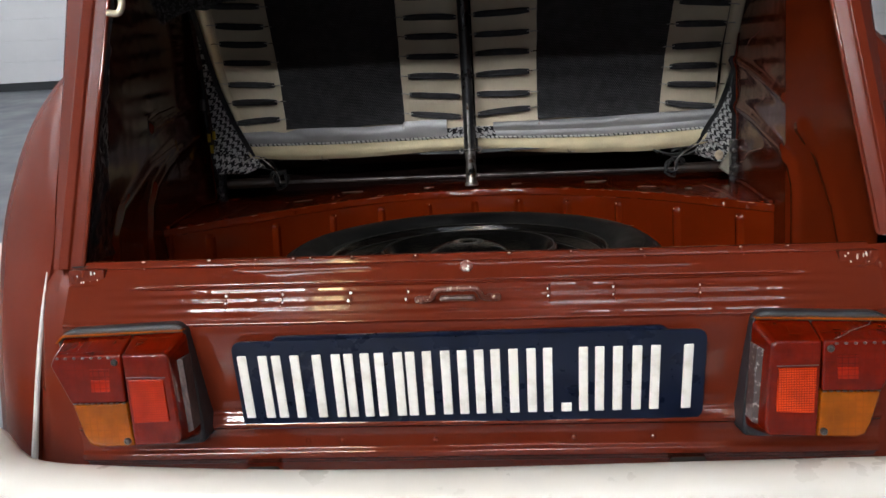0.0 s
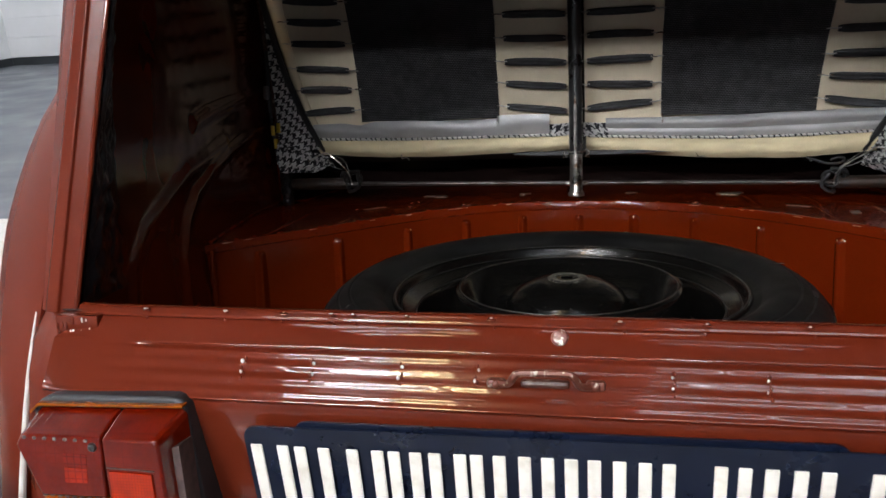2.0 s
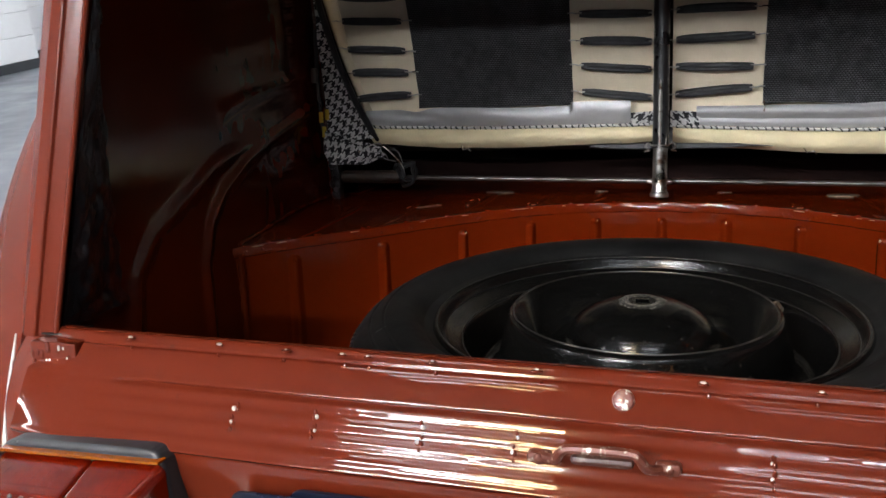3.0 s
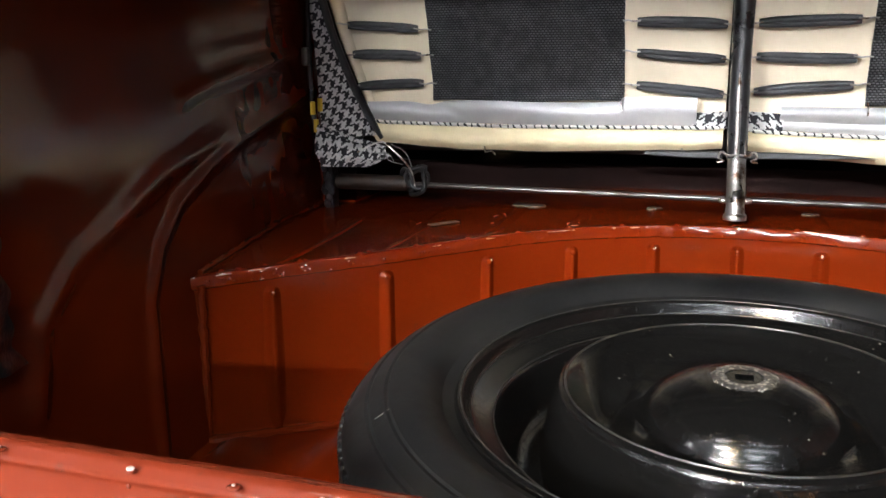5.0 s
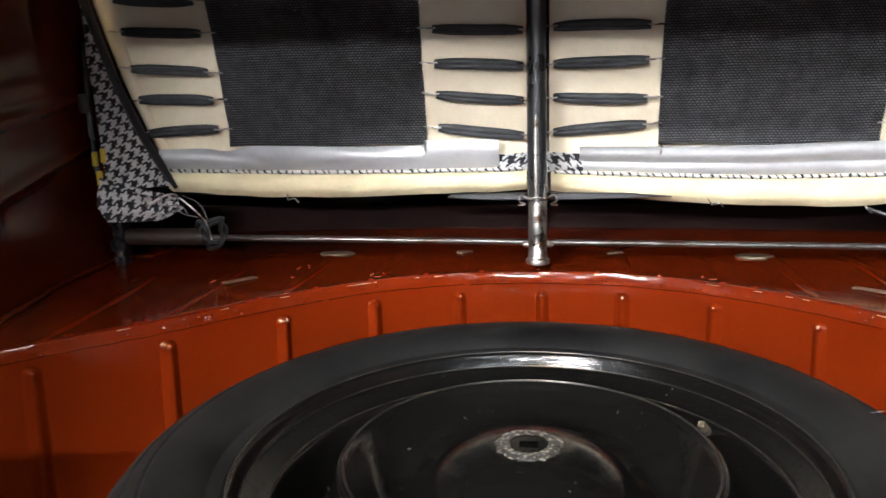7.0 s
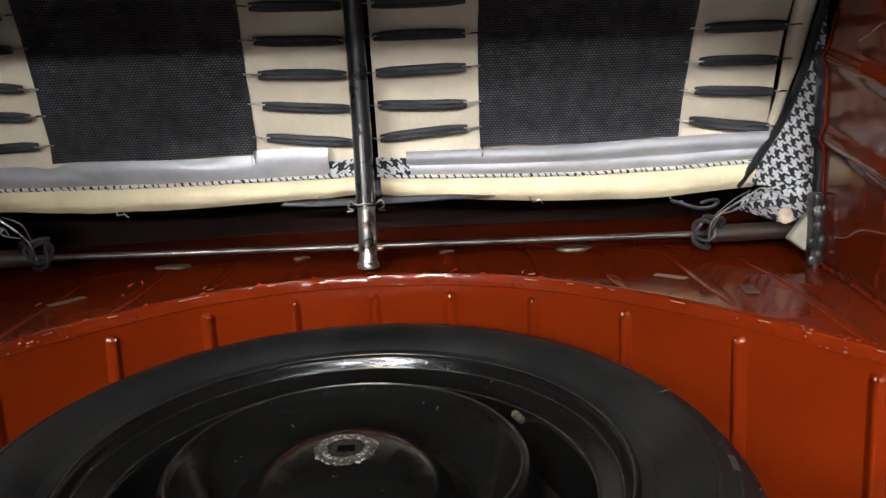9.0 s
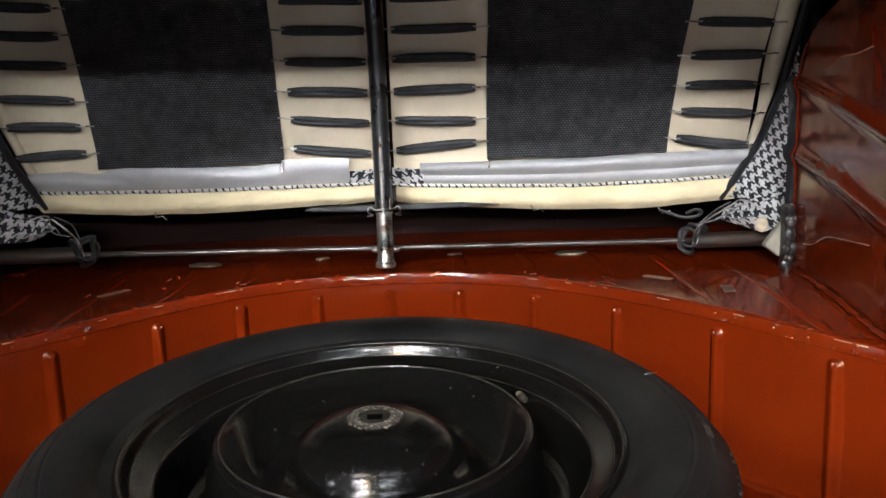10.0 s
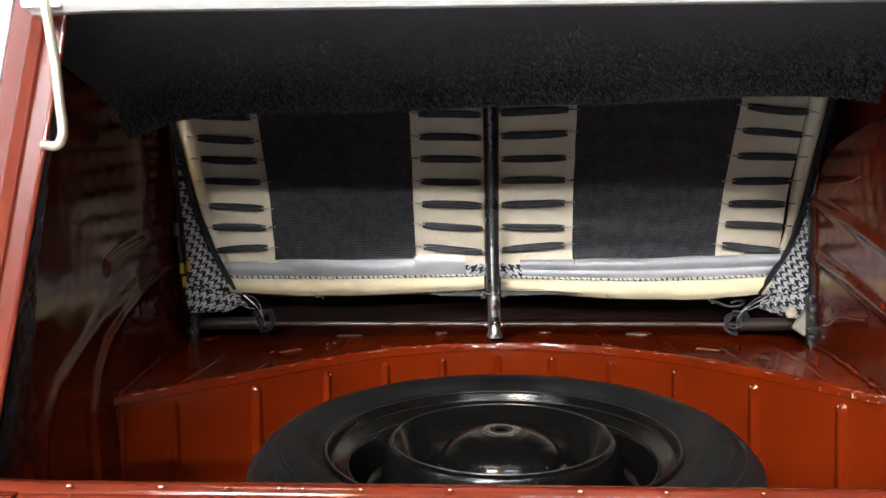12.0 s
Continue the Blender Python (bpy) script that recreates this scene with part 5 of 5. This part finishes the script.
def web_edges(z, s):
    """Inner and outer edge of a webbing panel."""
    return (by_side(s, [(0.89, 0.129), (1.13, 0.131), (1.25, 0.133)], [(0.89, 0.134), (1.01, 0.134), (1.14, 0.138), (1.25, 0.143)], z),
            by_side(s, [(0.89, 0.367), (1.02, 0.370), (1.124, 0.378), (1.25, 0.389)], [(0.89, 0.370), (1.007, 0.379), (1.135, 0.397), (1.25, 0.414)], z))


def hem_z(x, s):
    """Height of the stitched seam along the seat back's lower edge."""
    return by_side(s, [(0.01, 0.8660), (0.26, 0.8650), (0.43, 0.8685), (0.46, 0.872)], [(0.01, 0.8630), (0.12, 0.8585), (0.25, 0.8545), (0.37, 0.8560), (0.48, 0.8610)], x)


# heights of the strap ends, from the lowest strap upwards: beside the pole and at the webbing, then at the webbing and at the outer edge
STRAP_Z = {(-1, True): ((0.905, 0.944, 0.982, 1.020, 1.057, 1.091), (0.915, 0.953, 0.987, 1.024, 1.060, 1.095)),
           (1, True): ((0.908, 0.946, 0.983, 1.023, 1.058, 1.094), (0.915, 0.945, 0.985, 1.021, 1.057, 1.096)),
           (-1, False): ((0.917, 0.952, 0.983, 1.027, 1.062, 1.093), (0.915, 0.953, 0.990, 1.030, 1.065, 1.099)),
           (1, False): ((0.911, 0.946, 0.978, 1.015, 1.055, 1.096), (0.901, 0.941, 0.977, 1.014, 1.051, 1.084))}


def rear_seat():
    seat = thing("rear_seat", CAR @ pose(0, 1.66, 0.765), "cream foam rear bench back with black webbing and rubber straps", "seat")
    base = Vector((0, 1.66, 0.765))

    def put(name, bm, mat, label="", sharp=40, parent=None):
        bm.transform(Matrix.Translation(-base))
        return part(name, bm, mat, parent or seat, label, sharp)

    for s in (-1, 1):
        def back(u, v):
            z = lerp(0.862, 1.25, v)
            gap = (0.001 if s > 0 else -0.008) + (0.003 * max(0.0, min(1.0, (1.06 - z) / 0.1)) if s > 0 else 0.0)
            x = lerp(0.012, roll_in(z, s) - gap, u)
            sink = (0.012 if s > 0 else 0.004) * max(0.0, u - 0.93) / 0.07
            return s * x, seat_y(x, z) + sink + 0.003 * noise.noise((x * 8, z * 8, s)), z
        put("back_foam", grid(back, 60, 40, 0.03), FOAM, "cream foam back pad")
        # padded roll at the outer edge
        zs = [0.868 + 0.016 * k for k in range(24)]
        roll = [(s * (roll_in(z, s) + roll_out(z, s)) / 2, seat_y(0.46, z) + 0.001, z) for z in zs]
        put("edge_roll", tube(roll, [max(0.006, (roll_out(z, s) - roll_in(z, s)) / 2) for z in zs], 14), FOAM, "rolled cream foam edge")

        # lower foam strip: its edge bows and thins out towards the pole
        def strip(u, v):
            x = lerp(0.014, 0.446 if s < 0 else 0.462, u)
            low = by_side(s, [(0.01, 0.8405), (0.107, 0.838), (0.222, 0.834), (0.338, 0.835), (0.45, 0.843)], [(0.01, 0.840), (0.084, 0.8315), (0.217, 0.8225), (0.349, 0.8195), (0.47, 0.829)], x)
            top = hem_z(x, s) + 0.002
            tuck = 0.010 * max(0.0, v - 0.72) / 0.28
            return s * x, seat_y(x, 0.86) - 0.014 - 0.010 * math.sin(min(1.0, v * 1.15) * math.pi * 0.86) + tuck * tuck * 90 + 0.0012 * noise.noise((x * 22, v * 3, s)), lerp(top, low, v) + 0.0008 * noise.noise((x * 30, 4.0, s)) * v
        put("foam_strip", grid(strip, 70, 12, 0.02), FOAM_EDGE, "yellowed foam strip along the lower edge")
        # silver vinyl flap: a tab beside a slit on one side, a soft roll over a flat band on the other
        x0 = 0.045 if s < 0 else 0.046

        def flap(u, v):
            x = lerp(x0, 0.452 if s < 0 else 0.482, u)
            if s < 0:
                top = (0.9015 if x < 0.132 else 0.8960 + 0.0010 * math.sin(x * 24)) - 0.005 * math.exp(-((x - 0.372) / 0.018) ** 2)
                bulge = 0.006 * math.sin(v * math.pi) + 0.0022 * math.sin(x * 31 + v * 2) - 0.004 * math.exp(-((x - 0.372 + 0.06 * v) / 0.014) ** 2) * (1 - v)
            else:
                top = table([(0.04, 0.8915), (0.12, 0.8905), (0.25, 0.8905), (0.367, 0.8935), (0.48, 0.8960)], x)
                bulge = 0.0085 * math.sin(min(1.0, v / 0.58) * math.pi) ** 0.7 if v < 0.58 else 0.0025 * math.sin((v - 0.58) / 0.42 * math.pi)
                bulge += 0.0010 * math.sin(x * 27 + v * 3)
            z = lerp(top, hem_z(x, s) + 0.0022, v)
            return s * x, seat_y(x, z) - 0.015 - bulge, z
        put("vinyl_flap", grid(flap, 120, 18, 0.002), SILVER, "silver-grey vinyl flap folded over the seam", 60)
        # fabric edge showing as a dashed line under the flap, and a scrap beside the pole
        def hem(u, v):
            x = lerp(0.018, 0.446 if s < 0 else 0.468, u)
            z = hem_z(x, s) + 0.0024 - 0.0044 * v + 0.0006 * noise.noise((x * 60, 2.0, s))
            return s * x, seat_y(x, 0.86) - 0.0235 - 0.0026 * math.sin(v * math.pi), z
        put("fabric_hem", grid(hem, 90, 4, 0.0015), HEM, "narrow edge of black and white houndstooth fabric")
        def scrap(u, v):
            x = lerp(0.010, x0 + 0.004, u)
            z = lerp(0.885 - 0.002 * u, hem_z(x, s) - 0.001, v)
            return s * x, seat_y(x, z) - 0.0165 - 0.002 * math.sin(u * 7 + s), z
        put("fabric_scrap", grid(scrap, 8, 6, 0.0015), HOUND, "scrap of houndstooth fabric")
        # webbing panel, wavy along its lower edge and turned over at the sides
        low = 0.8960 if s < 0 else 0.8920
        def web(u, v):
            z = lerp(low + 0.0015 * math.sin(u * 9), 1.25, v)
            a, b = web_edges(z, s)
            x = lerp(a, b, u) + 0.0008 * noise.noise((u * 3, z * 30, s))
            return s * x, seat_y(x, z) - 0.0085 + 0.004 * (2 * u - 1) ** 2 - 0.006 * max(0, 1 - v / 0.06) + 0.0012 * noise.noise((x * 14, z * 10, s)), z
        put("webbing_panel", grid(web, 40, 60, 0.003), WEBBING, "black woven webbing panel")
        a = web_edges(low, s)[0]
        y = seat_y(a, low) - 0.022
        put("corner_wire", tube([(s * (a + 0.001), y + 0.004, low + 0.004), (s * (a + 0.002), y - 0.002, low - 0.003), (s * (a + 0.001), y - 0.003, low - 0.010)], 0.0011, 6), STEEL)
        # rubber straps, each a folded band between two wire hooks
        for (side, inner), (za, zb) in STRAP_Z.items():
            if side != s:
                continue
            for k in range(10):
                z0, z1 = (q[k] if k < 6 else q[5] + 0.036 * (k - 5) for q in (za, zb))
                a, b = web_edges((z0 + z1) / 2, s)
                if inner:
                    xa, xb = 0.017, a - 0.0145
                else:
                    xa, xb = b + 0.0105, by_side(s, [(0.915, 0.464), (1.1, 0.476), (1.25, 0.484)], [(0.9, 0.474), (0.975, 0.474), (1.05, 0.486), (1.1, 0.494), (1.25, 0.515)], z1)
                fat, sag, twist = random.uniform(0.88, 1.08), random.uniform(-0.0010, 0.0016), random.uniform(-0.0012, 0.0012)
                pts = []
                for q in range(11):
                    t = q / 10
                    x = lerp(xa, xb, t)
                    zz = lerp(z0, z1, t) - sag * math.sin(math.pi * t)
                    pts.append(Vector((s * x, seat_y(x, zz) - 0.0105, zz)))
                ends = [0.55, 0.85] + [1.0] * 7 + [0.85, 0.6]
                bm = tube([p + Vector((0, -0.0008, 0.0021 + twist * (q - 5) / 5)) for q, p in enumerate(pts)], [0.0042 * fat * e for e in ends], 9)
                tube([p + Vector((0, 0.0004, -0.0024 + twist * (q - 5) / 5)) for q, p in enumerate(pts)], [0.0038 * fat * e for e in ends], 9, bm)
                strap = put("rubber_strap", bm, STRAP)
                d = (pts[-1] - pts[0]).normalized()
                for p, far in ((pts[0], -1), (pts[-1], 1)):
                    wire = tube([p + d * far * -0.004 + Vector((0, -0.004, 0.001)), p + d * far * 0.004 + Vector((0, -0.004, 0)), p + d * far * 0.010 + Vector((0, -0.001, 0.001)), p + d * far * 0.0165 + Vector((0, 0.001, 0.0005))], 0.0010, 5)
                    put("wire_hook", wire, STEEL, "", 40, strap)
        # piping and houndstooth cover at the outer edge
        tip = 0.848 if s < 0 else 0.829
        edge = [(s * (roll_out(z, s) - 0.001), seat_y(0.46, z) - 0.024, z) for z in [lerp(tip, 1.25, k / 30) for k in range(31)]]
        put("piping", tube(edge, [0.0026, 0.0040] + [0.0052] * 29, 8), PIPING, "black piping along the fabric edge")

        def cover(u, v):
            z = lerp(tip + 0.004, 1.25, v)
            xi = roll_out(z, s)
            xo = by_side(s, [(0.82, 0.486), (0.865, 0.494), (0.957, 0.502), (1.03, 0.511), (1.117, 0.529), (1.25, 0.55)], [(0.82, 0.502), (0.879, 0.503), (0.942, 0.508), (1.004, 0.514), (1.06, 0.522), (1.124, 0.537), (1.25, 0.56)], z)
            x = lerp(xi, max(xo, xi + 0.006), u)
            y = lerp(seat_y(0.46, z) - 0.016, 1.588 + 0.3 * max(0, z - 1.0), u) - 0.008 * math.sin(u * math.pi)
            return s * x, y + 0.004 * math.sin(u * 7 + z * 40) * max(0.0, 1 - (z - 0.84) / 0.15) + 0.003 * noise.noise((x * 25, z * 25, s)), z
        put("fabric_cover", grid(cover, 18, 70, 0.002), HOUND_TILT, "black and white houndstooth seat fabric drawn tight round the edge")

        # the loose lower corner of the cover, gathered and knotted
        def corner(u, v):
            top = Vector((lerp(*((0.415, 0.492) if s < 0 else (0.428, 0.503)), u), 0, lerp(*((0.838, 0.866) if s < 0 else (0.822, 0.850)), u)))
            x1 = lerp(*((0.407, 0.486) if s < 0 else (0.424, 0.500)), u)
            z1 = table([(0.407, 0.829), (0.435, 0.815), (0.486, 0.818)] if s < 0 else [(0.424, 0.811), (0.472, 0.793), (0.500, 0.813)], x1)
            x, z = lerp(top.x, x1, v), lerp(top.z, z1, v)
            folds = 0.004 * math.sin(u * 8 + v * 4) + 0.005 * noise.noise((u * 4, v * 3, s * 2.0))
            return s * x, lerp(1.600, 1.566, u) - 0.012 * math.sin(v * math.pi) + folds, z
        put("fabric_corner", grid(corner, 24, 18, 0.002), HOUND, "loose houndstooth corner, gathered and tied")
        edge = [corner(k / 20, 0.0) for k in range(21)]
        put("fold_edge", tube([(x, y - 0.003, z) for x, y, z in edge], 0.0030, 8), HOUND_TILT, "rolled fold of the fabric")
        if s > 0:
            put("knob", bead((0.4585, 1.548, 0.8090), 0.0082, None, (1, 0.8, 1.15), 10), KNOB, "round pale knob")
        # grey sheet ends showing under the foam beside the pole
        sheet = [(0.014, 0.8400), (0.013, 0.8320), (0.060, 0.8325), (0.105 if s < 0 else 0.150, 0.8350), (0.100, 0.8390)]
        put("liner_sheet", prism([(s * x, 1.632, z) for x, z in sheet], [(s * x, 1.640, z) for x, z in sheet], 0.001, 1), LINER, "dull grey sheet edge under the foam")
    for x in (-0.30, 0.19, -0.06, 0.36):
        z = table([(-0.4, 0.835), (0.0, 0.839), (0.36, 0.818)], x)
        put("wire_end", tube([(x, 1.648, z + 0.003), (x + 0.003, 1.640, z - 0.003), (x + 0.012, 1.638, z - 0.001), (x + 0.016, 1.640, z - 0.006)], 0.0011, 5), STEEL)
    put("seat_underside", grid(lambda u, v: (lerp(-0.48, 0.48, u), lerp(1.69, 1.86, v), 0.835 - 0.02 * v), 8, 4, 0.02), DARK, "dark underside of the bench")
    # central pole: painted tube in a bare, flattened steel foot
    ax = [(0.0, 1.556, 0.777), (0.0, 1.560, 0.792), (0.0, 1.570, 0.81), (-0.0005, 1.584, 0.845)]
    put("pole_foot", tube(smooth_line(ax, 12), [0.0105, 0.0102, 0.0100, 0.0095] + [0.0098] * 8 + [0.0104], 16), STEEL, "bare worn steel foot of the pole")
    put("pole", tube(smooth_line([(-0.0005, 1.580, 0.836), (-0.001, 1.597, 0.90), (-0.0015, 1.600, 0.96), (-0.002, 1.592, 1.05), (-0.003, 1.57, 1.16), (-0.003, 1.555, 1.24)], 30), 0.0108, 16), BLACK_TUBE, "black painted tube in the middle of the seat back", 40)
    put("pole_strip", tube(smooth_line([(-0.001, 1.571, 0.836), (-0.0015, 1.5875, 0.90), (-0.002, 1.5905, 0.930)], 10), [0.0030] * 7 + [0.0026, 0.0022, 0.0018, 0.001], 8), STEEL, "bright bare strip on the pole", 40)
    put("pole_stain", tube(smooth_line([(0.0075, 1.574, 0.838), (0.0072, 1.578, 0.850), (0.006, 1.583, 0.868)], 8), [0.0010, 0.0026, 0.0030, 0.0026, 0.0028, 0.0022, 0.0018, 0.0012, 0.0006], 7), RUSTY, "rust stain on the tube", 40)
    put("foot_cap", lathe_at([(0, -0.003), (0.0120, -0.003), (0.0126, 0.0), (0.0118, 0.0025), (0.010, 0.004), (0, 0.004)], 20, (0, 1.5555, 0.7765)), STEEL, "", 40)
    put("foot_hole", bead((0.001, 1.545, 0.7672), 0.0034, None, (1.2, 1, 0.25), 8), HOLE, "dark hole in front of the pole")
    for s in (-1, 1):
        put("foot_weld", bead((s * 0.0125, 1.566, 0.7925), 0.0042, None, (1.2, 1, 0.8), 6), STEEL)
        put("wire_clip", tube(smooth_line([(0, 1.570, 0.842), (s * 0.010, 1.571, 0.841), (s * 0.017, 1.574, 0.845), (s * 0.020, 1.576, 0.838), (s * 0.014, 1.575, 0.8345), (s * 0.021, 1.577, 0.833)], 14), 0.0012, 6), STEEL)


def lathe_at(profile, n, p):
    bm = lathe(profile, n)
    bm.transform(Matrix.Translation(p))
    return bm


rear_seat()


def seat_bar():
    base = Vector((0, 1.588, 0.765))
    bar = thing("seat_bar", CAR @ Matrix.Translation(base), "thin steel pivot bar across the boot behind the seat", "bar")

    def put(name, bm, mat, label=""):
        bm.transform(Matrix.Translation(-base))
        return part(name, bm, mat, bar, label)

    put("rod", tube([(-0.46, 1.597, 0.796), (0.46, 1.58, 0.786)], 0.0034, 10), DULL_STEEL, "dull dark steel rod")
    for s in (-1, 1):
        y, z = (1.597, 0.796) if s < 0 else (1.581, 0.7865)
        lx, out = (0.372, 0.0) if s < 0 else (0.381, 0.024)
        put("sleeve", tube([(s * 0.385, y, z), (s * 0.39, y, z), (s * 0.475, y, z), (s * 0.48, y, z)], [0.008, 0.0098, 0.0098, 0.008], 14), RUSTY, "rusty black sleeve on the bar's end")
        loop = [(s * (lx + 0.012 * math.cos(a) + 0.004 * math.sin(3 * a + s)), y - 0.006 - 0.006 * math.sin(a * 2), z + 0.004 + 0.018 * math.sin(a + 0.3 * s)) for a in [2 * math.pi * k / 20 for k in range(20)]]
        put("rubber_loop", tube(loop, 0.0027, 8, None, True), GREY_LOOP, "grey rubber loop")
        for tilt_y, dx, rz in ((0.012, 0.010, 0.014), (-0.008, -0.006, 0.011)):
            ring = [(s * (lx + 0.002 + dx + 0.010 * math.cos(a)), y - 0.008 + tilt_y * math.cos(a + 0.6), z + 0.006 + rz * math.sin(a)) for a in [2 * math.pi * k / 18 for k in range(18)]]
            put("rubber_loop", tube(ring, 0.0022, 8, None, True), GREY_LOOP)
        for k in range(4):
            a0 = (s * (lx + 0.004 + 0.012 * k), y - 0.010, z + 0.020 + 0.004 * k)
            a1 = (s * (0.402 + out + 0.010 * k), y - 0.016, z + 0.050 - 0.006 * k)
            mid = tuple(lerp(p, q, 0.5) + 0.004 * (-1) ** k for p, q in zip(a0, a1))
            put("thread", tube(smooth_line([a0, mid, a1], 8), 0.0007, 5), GREY_THREAD)
        put("wire", tube(smooth_line([(s * lx, y - 0.012, z - 0.004), (s * (lx + 0.006), y - 0.014, z + 0.02), (s * (0.40 + out), y - 0.02, z + 0.045), (s * (0.415 + out), y - 0.02, z + 0.052), (s * (0.44 + out), y - 0.03, z + 0.04)], 16), 0.0011, 6), STEEL)
        bx, by = (0.494, 1.600) if s < 0 else (0.474, 1.500)
        plate = rbox((s * bx - 0.006, by, 0.757), (s * bx + 0.006, by + 0.022, 0.838), 0.004)
        for k in range(16):
            bead((s * bx + random.uniform(-0.005, 0.005), by + 0.001 + random.uniform(-0.002, 0.004), random.uniform(0.762, 0.834)), random.uniform(0.003, 0.006), plate, (1, 0.7, 1.3), 6)
        put("bracket", plate, TAR, "black bracket plate smeared with sealant")
        for z in (0.776, 0.818):
            put("bolt", bead((s * (bx - 0.002), by - 0.002, z), 0.0042, None, (1, 0.6, 1), 6), DULL_STEEL)
        bm = prism([(s * 0.452, 1.525, 0.787), (s * 0.468, 1.515, 0.774), (s * 0.469, 1.515, 0.817)], [(s * 0.452, 1.535, 0.787), (s * 0.468, 1.525, 0.774), (s * 0.469, 1.525, 0.817)], 0.002)
        if s > 0:
            put("gusset", bm, GUSSET, "small pale triangular gusset")
    put("spring_hook", tube(smooth_line([(0.352, 1.618, 0.822), (0.364, 1.612, 0.818), (0.380, 1.606, 0.813), (0.396, 1.603, 0.814), (0.402, 1.600, 0.820), (0.394, 1.599, 0.823), (0.382, 1.600, 0.819)], 24), 0.0022, 8), GREY_LOOP, "dark hooked spring end under the foam")
    put("cable", tube(smooth_line([(-0.515, 1.60, 1.02), (-0.512, 1.593, 0.95), (-0.510, 1.592, 0.90), (-0.506, 1.594, 0.86), (-0.500, 1.60, 0.82)], 16), 0.0035, 8), BLACK_TUBE, "black cable running down the corner")
    for dx, z in ((0.0, 0.880), (0.010, 0.884), (0.004, 0.858)):
        put("marker", tube([(-0.506 + dx, 1.586, z), (-0.506 + dx, 1.586, z + 0.016)], 0.0034, 8), LABEL_Y, "small yellow marker sleeve")
    put("clip", rbox((-0.517, 1.578, 0.940), (-0.508, 1.59, 0.962), 0.003), DULL_STEEL, "grey metal clip")


seat_bar()
